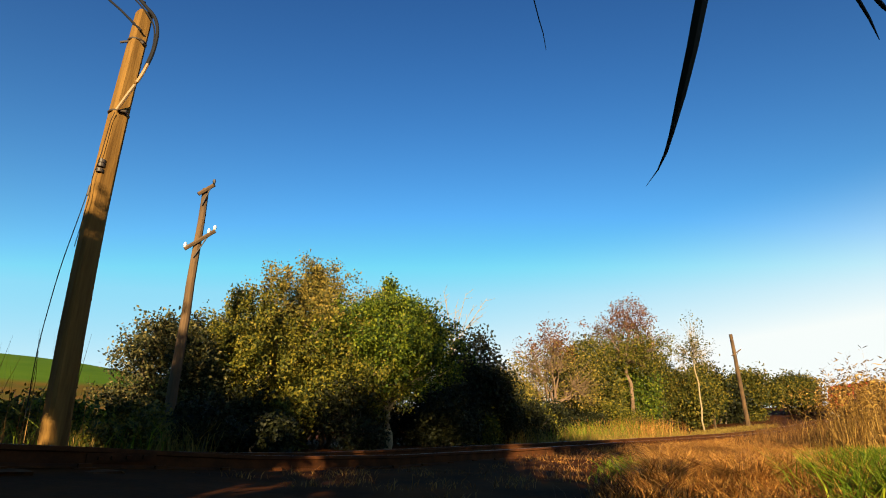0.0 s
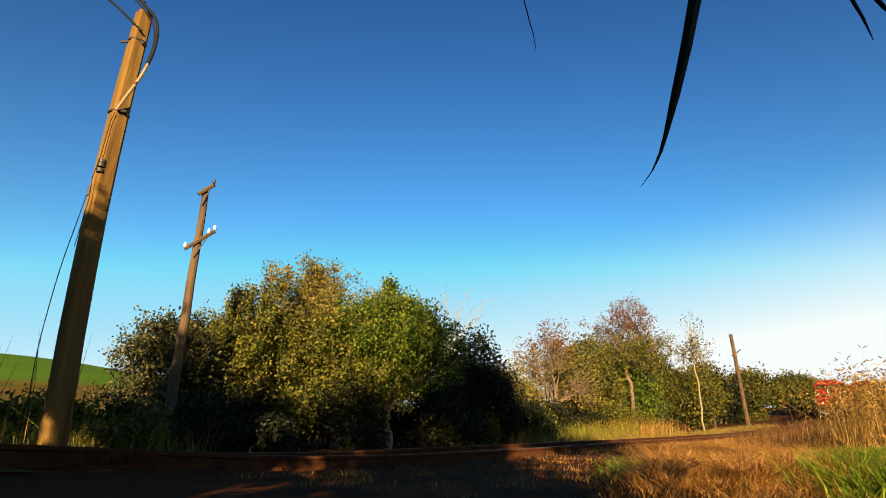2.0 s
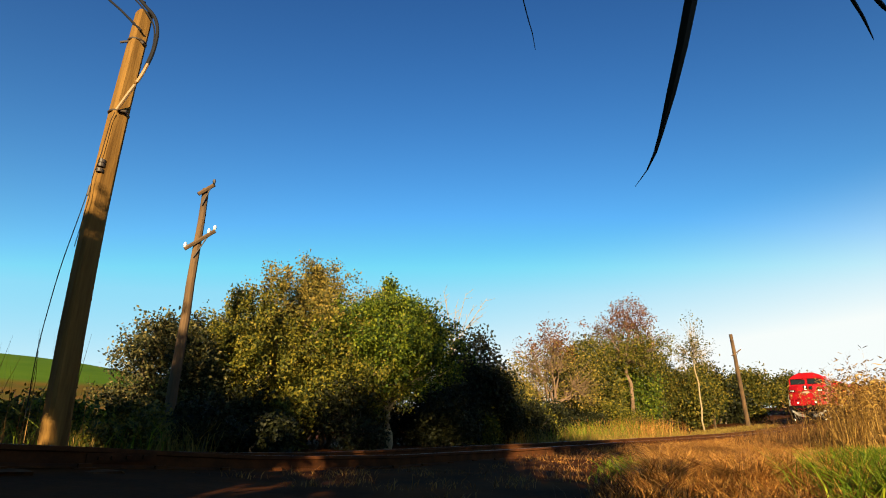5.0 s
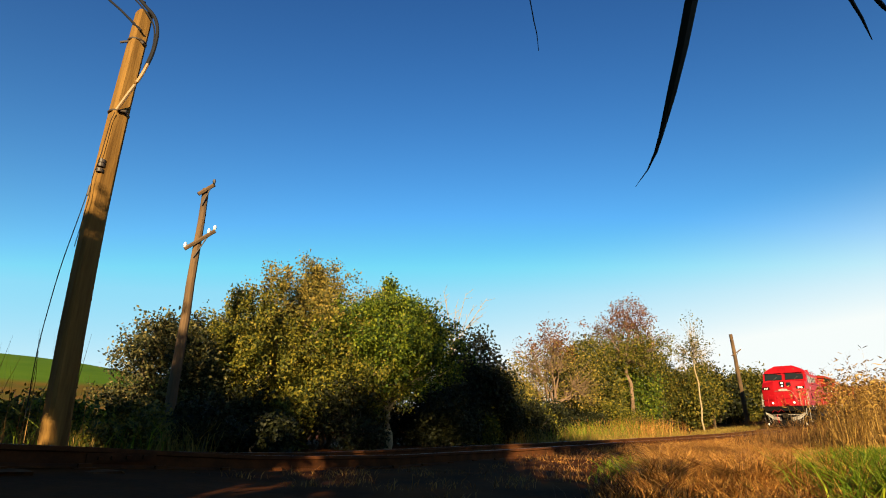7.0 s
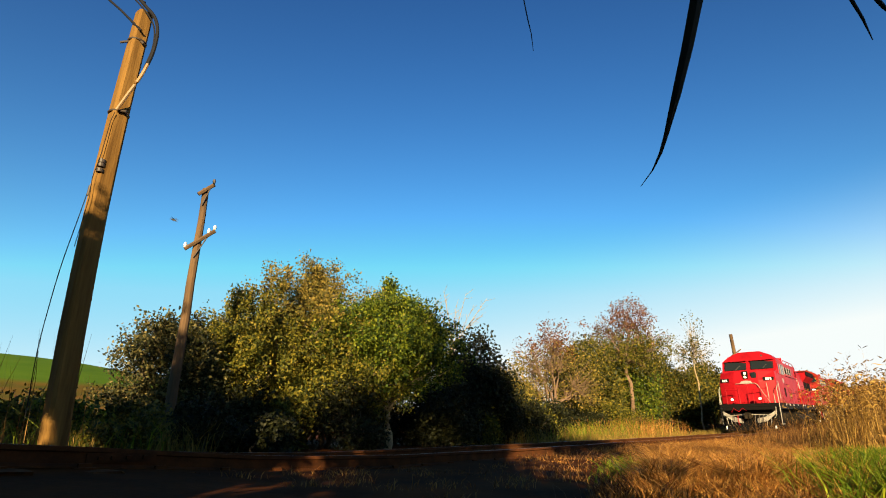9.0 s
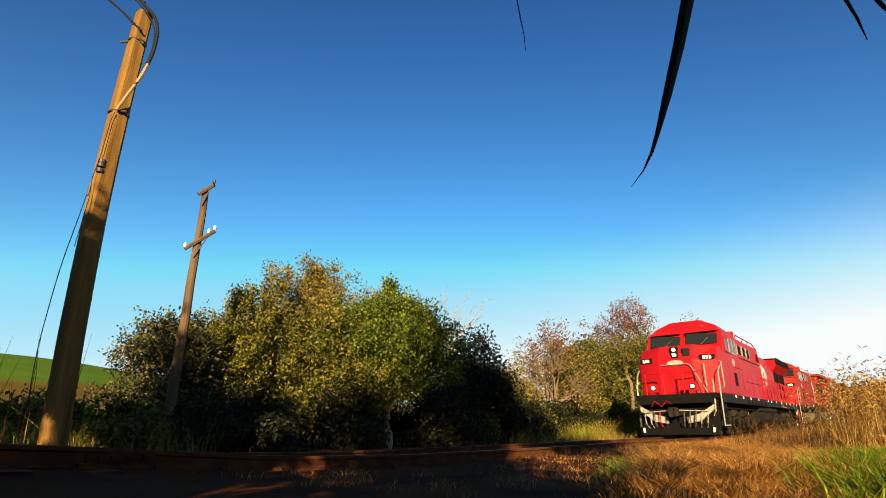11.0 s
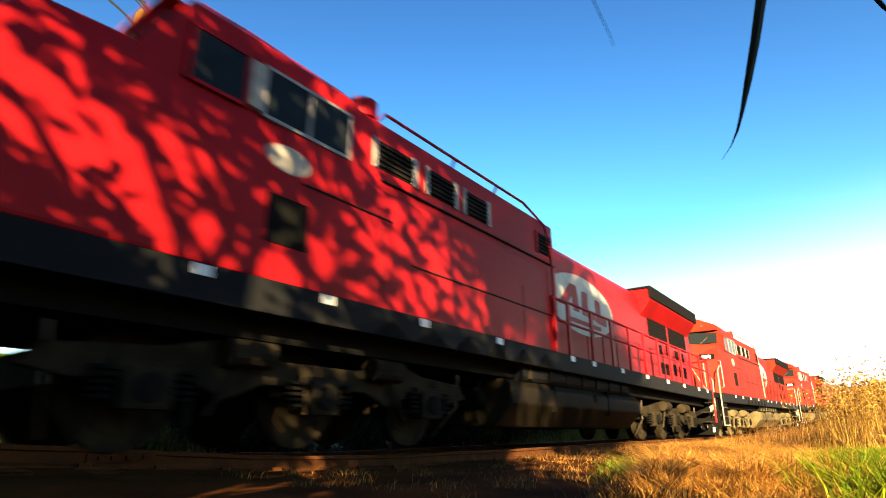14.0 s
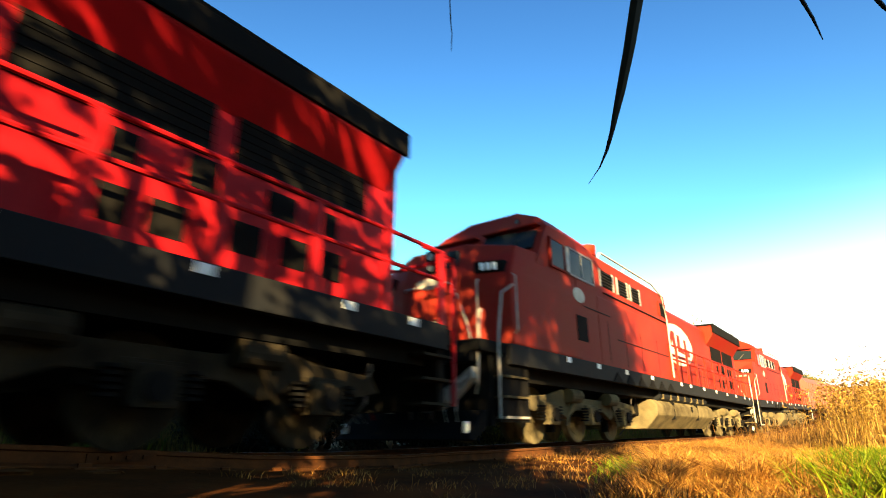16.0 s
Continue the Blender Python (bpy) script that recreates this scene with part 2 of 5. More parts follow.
TWIG = paint("dry_twig", (0.17, 0.105, 0.06), (0.08, 0.05, 0.03), rough=0.9, bump=0.2)
LEAF_GREEN = leafy("green_leaves", (0.010, 0.022, 0.003), (0.052, 0.082, 0.005), (0.19, 0.20, 0.013))
LEAF_OLIVE = leafy("olive_leaves", (0.014, 0.022, 0.004), (0.085, 0.084, 0.008), (0.22, 0.170, 0.019))
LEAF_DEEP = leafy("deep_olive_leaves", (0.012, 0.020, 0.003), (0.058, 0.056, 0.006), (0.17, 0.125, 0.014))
# near-black tones put shade into the dark tree's and undergrowth's leaf colour
LEAF_DARK_SHADED = leafy("dark_and_shaded_leaves", (0.005, 0.007, 0.002), (0.012, 0.014, 0.003), (0.028, 0.028, 0.006))
LEAF_GREY = leafy("grey_green_leaves", (0.010, 0.015, 0.005), (0.045, 0.045, 0.012), (0.19, 0.15, 0.05))
LEAF_RUST = leafy("rusty_leaves", (0.045, 0.017, 0.008), (0.12, 0.045, 0.018), (0.21, 0.095, 0.038))
LEAF_GOLD = leafy("golden_leaves", (0.040, 0.040, 0.009), (0.135, 0.105, 0.015), (0.27, 0.185, 0.038))
GRASS_DRY = leafy("dry_grass", (0.12, 0.042, 0.008), (0.33, 0.145, 0.029), (0.50, 0.275, 0.070), through=0.25)
GRASS_BROWN = leafy("brown_grass", (0.045, 0.020, 0.006), (0.13, 0.060, 0.015), (0.24, 0.125, 0.033), through=0.25)
GRASS_GREEN = leafy("green_grass", (0.028, 0.060, 0.003), (0.11, 0.165, 0.007), (0.26, 0.28, 0.016), through=0.35)
REED = leafy("straw_reeds", (0.05, 0.024, 0.005), (0.18, 0.095, 0.018), (0.42, 0.26, 0.06), through=0.25)
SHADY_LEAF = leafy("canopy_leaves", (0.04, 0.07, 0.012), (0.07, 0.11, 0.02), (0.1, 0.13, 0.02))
BLADE = leafy("dark_blade", (0.012, 0.016, 0.008), (0.015, 0.02, 0.01), (0.02, 0.026, 0.012), through=0.05)
WEED = leafy("olive_brown_weeds", (0.07, 0.055, 0.010), (0.20, 0.14, 0.025), (0.34, 0.21, 0.045), through=0.2)
FEATHER = paint("dark_feathers", (0.03, 0.028, 0.025), (0.05, 0.045, 0.04), rough=0.7, bump=0)


def earth():
    """Soil and straw, with green pasture on the far hill."""
    m = paint("soil_and_straw", (0.080, 0.026, 0.005), (0.014, 0.005, 0.002), rough=0.95, scale=1.3, amount=0.9, bump=0.6, fine=22, spec=0.03)
    t = m.node_tree
    p = t.nodes["Principled BSDF"]
    old = p.inputs["Base Color"].links[0].from_socket
    g = t.nodes.new("ShaderNodeNewGeometry")
    x = t.nodes.new("ShaderNodeSeparateXYZ")
    t.links.new(g.outputs["Position"], x.inputs[0])
    far = t.nodes.new("ShaderNodeMapRange")
    far.inputs[1].default_value, far.inputs[2].default_value = 8.8, 10.2
    t.links.new(x.outputs["Z"], far.inputs[0])
    left = t.nodes.new("ShaderNodeMath")
    left.operation = "LESS_THAN"
    left.inputs[1].default_value = 0.0
    t.links.new(x.outputs["X"], left.inputs[0])
    both = t.nodes.new("ShaderNodeMath")
    both.operation = "MULTIPLY"
    t.links.new(far.outputs[0], both.inputs[0])
    t.links.new(left.outputs[0], both.inputs[1])
    n = t.nodes.new("ShaderNodeTexNoise")
    n.inputs["Scale"].default_value = 0.15
    n.inputs["Detail"].default_value = 8
    t.links.new(g.outputs["Position"], n.inputs["Vector"])
    green = t.nodes.new("ShaderNodeMix")
    green.data_type = "RGBA"
    green.inputs[6].default_value, green.inputs[7].default_value = (0.036, 0.085, 0.006, 1), (0.075, 0.125, 0.011, 1)
    t.links.new(n.outputs[0], green.inputs[0])
    mix = t.nodes.new("ShaderNodeMix")
    mix.data_type = "RGBA"
    t.links.new(both.outputs[0], mix.inputs[0])
    # rough olive-brown field below the pasture
    low = t.nodes.new("ShaderNodeMapRange")
    low.inputs[1].default_value, low.inputs[2].default_value = 0.5, 1.5
    t.links.new(x.outputs["Z"], low.inputs[0])
    leftlow = t.nodes.new("ShaderNodeMath")
    leftlow.operation = "MULTIPLY"
    t.links.new(low.outputs[0], leftlow.inputs[0])
    t.links.new(left.outputs[0], leftlow.inputs[1])
    weeds = t.nodes.new("ShaderNodeMix")
    weeds.data_type = "RGBA"
    weeds.inputs[6].default_value, weeds.inputs[7].default_value = (0.11, 0.060, 0.012, 1), (0.055, 0.055, 0.008, 1)
    sharp = t.nodes.new("ShaderNodeMapRange")
    sharp.inputs[1].default_value, sharp.inputs[2].default_value = 0.38, 0.62
    t.links.new(n.outputs[0], sharp.inputs[0])
    t.links.new(sharp.outputs[0], weeds.inputs[0])
    field = t.nodes.new("ShaderNodeMix")
    field.data_type = "RGBA"
    t.links.new(leftlow.outputs[0], field.inputs[0])
    t.links.new(old, field.inputs[6])
    t.links.new(weeds.outputs[2], field.inputs[7])
    t.links.new(field.outputs[2], mix.inputs[6])
    t.links.new(green.outputs[2], mix.inputs[7])
    t.links.new(mix.outputs[2], p.inputs["Base Color"])
    return m


EARTH = earth()


# ---- the ground, one sheet out to the horizon ----
def make_ground():
    steps = [0.0]
    while steps[-1] < 2600:
        steps.append(steps[-1] + max(0.35, steps[-1] * 0.055))
    line = [-v for v in steps[:0:-1]] + steps
    bm = bmesh.new()
    grid = [[bm.verts.new((x, y, ground_z(x, y))) for y in line] for x in line]
    for i in range(len(line) - 1):
        for j in range(len(line) - 1):
            bm.faces.new((grid[i][j], grid[i + 1][j], grid[i + 1][j + 1], grid[i][j + 1]))
    tagged(new("ground", finish(bm, "ground", EARTH, True)), "brown soil with dry straw and a green hill", "ground", kind="structure")


make_ground()


# ---- the railway track ----
def make_track():
    track = thing("railway_track", "rusty single railway track on weathered timber sleepers", "railway track", kind="structure")
    # an old rail profile: foot, web and head
    prof = [(-0.065, -0.16), (0.065, -0.16), (0.065, -0.145), (0.012, -0.125), (0.012, -0.045), (0.034, -0.035), (0.034, -0.004), (0.028, 0.0), (-0.028, 0.0), (-0.034, -0.004), (-0.034, -0.035), (-0.012, -0.045), (-0.012, -0.125), (-0.065, -0.145)]
    for side in (-0.70, 0.70):
        bm = bmesh.new()
        rows = []
        ss = [-30 + 0.75 * k for k in range(260)]
        for s in ss:
            rows.append([bm.verts.new(on_track(s, side + q[0], q[1] + settle(s) + 0.012 * noise.noise(Vector((s * 0.35, side, 0))))) for q in prof])
        n = len(prof)
        for a, b in zip(rows, rows[1:]):
            for i in range(n):
                f = bm.faces.new((a[i], a[(i + 1) % n], b[(i + 1) % n], b[i]))
                f.material_index = 1 if i == 7 else 0
        rail = part("rail", bm, RAIL, track, "rusty steel rail with a worn bright head")
        rail.data.materials.append(RAILTOP)
    rng = random.Random(5)
    shapes = []
    for k in range(6):
        bm = box(bmesh.new(), -0.115, 0.115, -1.15, 1.15, -0.31, -0.162, bevel=0.012)
        for v in bm.verts:
            v.co += Vector((rng.uniform(-0.012, 0.012), rng.uniform(-0.05, 0.05), rng.uniform(-0.012, 0.0)))
        shapes.append(finish(bm, "sleeper", SLEEPER))
    plate = finish(boxes((-0.09, 0.09, -0.13, 0.13, -0.166, -0.15), (-0.05, 0.05, 0.05, 0.085, -0.152, -0.12), (-0.05, 0.05, -0.085, -0.05, -0.152, -0.12)), "tie_plate", RAIL)
    bar = finish(boxes((-0.28, 0.28, 0.013, 0.035, -0.12, -0.05), (-0.2, -0.16, 0.03, 0.06, -0.1, -0.07), (-0.06, -0.02, 0.03, 0.06, -0.1, -0.07), (0.06, 0.1, 0.03, 0.06, -0.1, -0.07), (0.16, 0.2, 0.03, 0.06, -0.1, -0.07)), "joint_bar", RAIL)
    s = -12.0
    k = 0
    while s < 105:
        p, q = on_track(s, 0, settle(s)), on_track(s + 0.1, 0, settle(s))
        yaw = math.atan2((q - p).y, (q - p).x)
        ob = new("sleeper", shapes[k % 6])
        ob.parent = track
        ob.matrix_world = Matrix.Translation(p) @ Euler((0, 0, yaw + rng.uniform(-0.03, 0.03))).to_matrix().to_4x4()
        if -3 < s < 30:
            for side in (-0.7, 0.7):
                pl = new("tie_plate", plate)
                pl.parent = track
                pl.matrix_world = Matrix.Translation(on_track(s, side, settle(s))) @ Euler((0, 0, yaw)).to_matrix().to_4x4()
        if k % 20 == 3 and s < 60:
            jb = new("joint_bar", bar)
            jb.parent = track
            jb.matrix_world = Matrix.Translation(on_track(s + 0.3, 0.7, settle(s))) @ Euler((0, 0, yaw + math.pi)).to_matrix().to_4x4()
        s += 0.62 + rng.uniform(-0.03, 0.03)
        k += 1


make_track()


# ---- locomotive: x forward, y to the side that faces the camera, z above the rail; 0 is the coupler's face ----
def make_wheelset(parent, x, r=0.5, grime=None):
    grime = grime or GRIME_SHADED
    wheel = part("wheelset", rods(0.09, [(0, -0.7, 0), (0, 0.7, 0)], sides=12), grime, parent)
    wheel.location = (x, 0, r)
    for y in (-0.72, 0.72):
        bm = disc(bmesh.new(), (0, y, 0), "y", r, 0.12, 28)
        disc(bm, (0, y * 1.06, 0), "y", r * 0.72, 0.06, 24)
        disc(bm, (0, y * 1.13, 0), "y", 0.16, 0.08, 12)
        part("wheel", bm, grime, wheel)
    return wheel


def make_bogie(parent, xc, wheels, grime):
    y = 0.98
    prof = [(-2.75, 0.62), (-2.6, 0.80), (-1.75, 0.86), (-1.2, 0.98), (-0.6, 0.84), (0.6, 0.84), (1.2, 0.98), (1.75, 0.86), (2.6, 0.80), (2.75, 0.62), (2.4, 0.55), (1.5, 0.60), (1.1, 0.44), (0.7, 0.60), (-0.7, 0.60), (-1.1, 0.44), (-1.5, 0.60), (-2.4, 0.55)]
    bogie = part("bogie_frame", prism(bmesh.new(), [(xc + a, b) for a, b in prof], "y", y, y + 0.12, bevel=0.02), grime, parent, "dirt-caked cast steel bogie frame")
    part("bogie_frame_far", prism(bmesh.new(), [(xc + a, b) for a, b in prof], "y", -y - 0.12, -y, bevel=0.02), grime, parent)
    part("bolster", boxes((xc - 0.5, xc + 0.5, -0.97, 0.97, 0.5, 0.8), (xc - 2.5, xc - 2.3, -0.97, 0.97, 0.5, 0.8), (xc + 2.3, xc + 2.5, -0.97, 0.97, 0.5, 0.8)), BLACK, bogie)
    for dx in (-1.85, 0.0, 1.85):
        part("axle_box", boxes((xc + dx - 0.2, xc + dx + 0.2, y + 0.05, y + 0.24, 0.33, 0.68), (xc + dx - 0.28, xc + dx + 0.28, y + 0.05, y + 0.18, 0.62, 0.72), bevel=0.03), grime, bogie)
        part("axle_cap", disc(bmesh.new(), (xc + dx, y + 0.26, 0.5), "y", 0.12, 0.05, 14), BLACK, bogie)
        for e in (-0.34, 0.34):
            bm = bmesh.new()
            for k in range(5):
                disc(bm, (xc + dx + e, y + 0.14, 0.42 + 0.055 * k), "z", 0.085, 0.03, 12)
            part("coil_spring", bm, BLACK, bogie)
        wheels.append((make_wheelset(parent, xc + dx, 0.5, grime), xc + dx))
    for dx in (-0.95, 0.95):
        part("brake_cylinder", disc(bmesh.new(), (xc + dx, y + 0.2, 0.86), "x", 0.13, 0.5, 14), grime, bogie)
        part("brake_rod", rods(0.025, [(xc + dx, y + 0.2, 0.82), (xc + dx * 1.4, y + 0.2, 0.3)]), grime, bogie)
        part("brake_shoe", boxes((xc + dx * 1.42 - 0.05, xc + dx * 1.42 + 0.05, y - 0.2, y - 0.05, 0.2, 0.62), bevel=0.015), BLACK, bogie)
    for e in (-1, 1):
        part("sand_pipe", rods(0.02, [(xc + e * 2.6, y + 0.1, 0.95), (xc + e * 2.55, y + 0.08, 0.5), (xc + e * 2.4, y - 0.2, 0.12)]), IRON, bogie)


def oval(bm, cx, y, cz, rx, rz, thick=0.006, n=40):
    prism(bm, [(cx + rx * math.cos(2 * math.pi * k / n), cz + rz * math.sin(2 * math.pi * k / n)) for k in range(n)], "y", y, y + thick)
    return bm


def make_locomotive(red, lamps, label):
    loco = thing("locomotive", label, "locomotive", "locomotives of the train")
    wheels = []
    # underside dirt: shade-dark on the first locomotive, sun-pale on the followers
    grime, tankskin = (GRIME_SHADED, TANK_SHADED) if lamps else (DUST_SUNLIT, DUST_SUNLIT)
    # frame and running boards
    part("underframe", boxes((-21.6, -0.75, -1.2, 1.2, 1.0, 1.28), (-14.6, -8.3, -0.9, 0.9, 0.6, 1.0)), BLACK, loco)
    for y0 in (1.38, -1.50):
        part("side_sill", boxes((-21.7, -1.1, y0, y0 + 0.12, 1.20, 1.52), bevel=0.01), DARK, loco, "dark grey running board sill")
    part("deck", boxes((-21.7, -1.1, -1.38, 1.38, 1.46, 1.50)), DARK, loco)
    for x in (-3.2, -4.6, -6.2, -8.0, -10.6, -11.6, -13.2, -14.9, -16.6, -18.2, -19.9, -21.0):
        part("reflector", box(bmesh.new(), x - 0.085, x + 0.085, 1.498, 1.507, 1.41, 1.505), WHITE, loco)
    # cab nose: slanting front, wide body behind it
    W = 1.45
    low = [(-1.0, -0.62), (-1.0, 0.62), (-1.28, W), (-4.0, W), (-4.0, -W), (-1.28, -W)]
    top = [(-1.22, -0.58), (-1.22, 0.58), (-1.62, W - 0.06), (-4.0, W - 0.03), (-4.0, -W + 0.03), (-1.62, -W + 0.06)]
    bm = loft(bmesh.new(), [(x, y, 1.52) for x, y in low], [(x, y, 2.75) for x, y in low], [(x, y, 3.44 if x < -2 else 3.36 if abs(y) < 1 else 3.28) for x, y in top])
    bmesh.ops.bevel(bm, geom=bm.edges[:], offset=0.05, segments=3, affect="EDGES", profile=0.6)
    nose = part("nose", bm, red, loco)
    # cab: raked windscreen, chamfered roof
    def ring(x, w, z, slope=0.0):
        return [(x, -w, 3.1), (x, w, 3.1), (x - slope * 0.55, w, z - 0.15), (x - slope * 0.8, w - 0.30, z + 0.16), (x - slope, w - 0.85, z + 0.42), (x - slope, -w + 0.85, z + 0.42), (x - slope * 0.8, -w + 0.30, z + 0.16), (x - slope * 0.55, -w, z - 0.15)]
    bm = loft(bmesh.new(), ring(-2.25, W - 0.02, 4.13, 0.95), ring(-3.6, W - 0.02, 4.15), ring(-4.95, W - 0.02, 4.12))
    part("cab", bm, red, loco)
    part("cab_side", boxes((-4.95, -3.9, -W, W, 1.52, 3.3), bevel=0.02), red, loco)
    for y0, y1 in ((0.12, 1.28), (-1.28, -0.12)):
        bm = bmesh.new()
        pts = [(-2.44, y0, 3.46), (-2.44, y1, 3.46), (-2.68, y1, 3.86), (-2.74, y0, 3.97)]
        vs = [bm.verts.new(Vector(p) + Vector((0.035, 0, 0.012))) for p in pts] + [bm.verts.new(Vector(p) - Vector((0.06, 0, 0.02))) for p in pts]
        for q in ((0, 1, 2, 3), (7, 6, 5, 4), (0, 4, 5, 1), (1, 5, 6, 2), (2, 6, 7, 3), (3, 7, 4, 0)):
            bm.faces.new([vs[i] for i in q])
        pane = part("windscreen", bm, GLASS, loco, "dark windscreen pane")
        part("wiper", rods(0.012, [(-2.37, (y0 + y1) / 2, 3.46), (-2.54, (y0 + y1) / 2 + 0.25, 3.72)]), IRON, pane)
        part("sun_visor", boxes((-2.86, -2.58, y0 - 0.03, y1 + 0.03, 3.985, 4.01)), red, pane)
    for x0, x1, gm in ((-3.4, -2.85, GLASS), (-4.2, -3.65, GLASS), (-4.8, -4.25, GLASS)):
        win = part("side_window", boxes((x0, x1, W - 0.03, W + 0.008, 3.2, 3.72), bevel=0.004), gm, loco)
        part("window_frame", boxes((x0 - 0.04, x0, W - 0.03, W + 0.02, 3.16, 3.76), (x1, x1 + 0.04, W - 0.03, W + 0.02, 3.16, 3.76), (x0 - 0.04, x1 + 0.04, W - 0.03, W + 0.02, 3.72, 3.76), (x0 - 0.04, x1 + 0.04, W - 0.03, W + 0.02, 3.16, 3.2)), SHADE_GREY if x0 < -3.5 else red, win)
    part("window_shade", boxes((-3.6, -3.46, W - 0.02, W + 0.03, 3.2, 3.72)), PALE, loco)
    # nose fittings
    hl = part("headlight_housing", boxes((-1.2, -1.02, -0.13, 0.13, 2.86, 3.3), bevel=0.03), BLACK, nose)
    for z in (2.98, 3.18):
        part("headlight", disc(bmesh.new(), (-1.015, 0, z), "x", 0.066, 0.03, 20), LAMP if lamps else PALE, hl)
    part("nose_window", boxes((-1.2, -1.03, 0.28, 0.56, 2.90, 3.22), bevel=0.06), GLASS, nose)
    for side in (1, -1):
        bm = boxes((-1.46, -1.22, 0.88, 1.36, 2.73, 2.93) if side > 0 else (-1.46, -1.22, -1.36, -0.88, 2.73, 2.93), bevel=0.01)
        for v in bm.verts:
            v.co.x += 0.19 - (abs(v.co.y) - 0.8) * 0.36
        board = part("number_board", bm, BLACK, nose, "black number board with pale marks")
        bm = bmesh.new()
        for k in range(3):
            y = 1.02 + 0.1 * k
            box(bm, -1.228, -1.20, side * y - 0.03, side * y + 0.03, 2.77, 2.89)
        for v in bm.verts:
            v.co.x += 0.19 - (abs(v.co.y) - 0.8) * 0.36 + 0.012
        part("marking_bar", bm, BAR, board)
        part("ditch_light", disc(bmesh.new(), (-0.24, side * 0.69, 1.76), "x", 0.066, 0.05, 20), LAMP if lamps else PALE, loco)
        bm = bmesh.new()
        rod(bm, [(-0.25, side * 0.69 + 0.085 * math.cos(k * math.pi / 8), 1.76 + 0.085 * math.sin(k * math.pi / 8)) for k in range(17)], 0.022, 6)
        part("ditch_light_rim", bm, BLACK, loco)
        part("ditch_light_bracket", boxes((-0.6, -0.26, side * 0.69 - 0.13, side * 0.69 + 0.13, 1.6, 1.68), (-0.34, -0.27, side * 0.69 - 0.14, side * 0.69 + 0.14, 1.63, 1.9)), red, loco)
    part("nose_emblem", prism(bmesh.new(), [(0.3 * math.cos(k * 0.2618), 2.68 + 0.1 * math.sin(k * 0.2618)) for k in range(24)], "x", -1.02, -0.985), PALE, nose)
    part("nose_door", boxes((-1.02, -0.97, -0.5, 0.05, 1.6, 2.5), bevel=0.012), red, nose)
    part("nose_rail", rods(0.015, [(-0.98, -0.55, 2.6), (-0.93, -0.5, 2.62), (-0.93, 0.45, 2.62), (-0.93, 0.55, 2.55), (-0.75, 0.95, 1.8), (-0.6, 1.1, 1.55)]), PALE, nose)
    for path in ([(-1.0, 1.0, 2.6), (-0.92, 1.02, 2.55), (-0.92, 1.02, 1.75), (-1.0, 1.0, 1.7)], [(-1.35, W - 0.02, 2.7), (-1.3, W + 0.08, 2.65), (-1.3, W + 0.08, 1.75), (-1.35, W - 0.02, 1.7)]):
        part("grab_rail", rods(0.015, path), PALE, nose)
    # front end: anticlimber, pilot, steps, coupler
    front = part("end_platform", boxes((-1.25, -0.35, -1.42, 1.42, 1.34, 1.52), (-0.45, -0.28, -1.3, 1.3, 1.18, 1.34), bevel=0.02), BLACK, loco)
    # plough coloured black for shade; the plate behind stands for a dark void
    bm = bmesh.new()
    prism(bm, [(-0.70, 0.52), (-0.58, 0.52), (-0.28, 0.2), (-0.18, 0.12), (-0.35, 0.1), (-0.70, 0.3)], "y", -1.3, 1.3, bevel=0.015)
    part("pilot_plough", bm, BLACK, front, "pilot plough blade coloured black for shade")
    part("pilot_plate", boxes((-0.86, -0.74, -1.34, 1.34, 0.3, 1.34)), BLACK, front)
    for y in (-1.15, -0.95, -0.4, 0.62, 0.86, 1.08):
        part("brake_hose", rods(0.014, [(-0.42, y, 0.9), (-0.3, y * 0.98, 0.78), (-0.28, y * 0.95, 0.5), (-0.4, y * 0.9, 0.36)]), PALE if abs(y) > 0.7 else IRON, front)
    for y in (-1.2, 1.2):
        part("lifting_lug", boxes((-0.32, -0.24, y - 0.03, y + 0.03, 0.2, 0.36), bevel=0.008), WHITE, front)
    for side in (1, -1):
        bm = bmesh.new()
        prism(bm, [(side * 0.35, 0.72), (side * 0.78, 0.82), (side * 1.28, 1.12), (side * 1.28, 0.96), (side * 0.8, 0.58), (side * 0.35, 0.5)], "x", -0.5, -0.33)
        part("pilot_stripe", bm, PALE, front, "pale grey angled pilot bracket")
        st = part("step_well", boxes((-1.75, -0.85, side * 1.40 - 0.02, side * 1.40 + 0.02, 0.35, 1.3)), BLACK, front)
        for z in (0.4, 0.7, 1.0):
            part("step", boxes((-1.65, -0.95, min(side * 1.2, side * 1.47), max(side * 1.2, side * 1.47), z, z + 0.035)), PALE if z == 0.4 else grime, st)
        part("stair_rail", rods(0.02, [(-0.78, side * 1.46, 0.4), (-0.78, side * 1.48, 1.6), (-0.95, side * 1.46, 2.3), (-1.3, side * 1.47, 2.5)], [(-0.55, side * 1.2, 0.75), (-0.45, side * 1.3, 0.9), (-0.45, side * 1.36, 1.9), (-0.6, side * 1.3, 2.0)]), PALE, front)
        part("end_rail", rods(0.028, [(-0.42, side * 0.35, 1.5), (-0.4, side * 0.35, 2.25), (-0.45, side * 1.0, 2.3), (-0.45, side * 1.0, 1.5)]), red, front)
    part("coupler", boxes((-0.75, -0.2, -0.11, 0.11, 0.78, 0.98), (-0.25, 0.02, -0.18, 0.06, 0.72, 1.05), (-0.1, 0.1, 0.04, 0.16, 0.74, 1.03), bevel=0.02), grime, front)
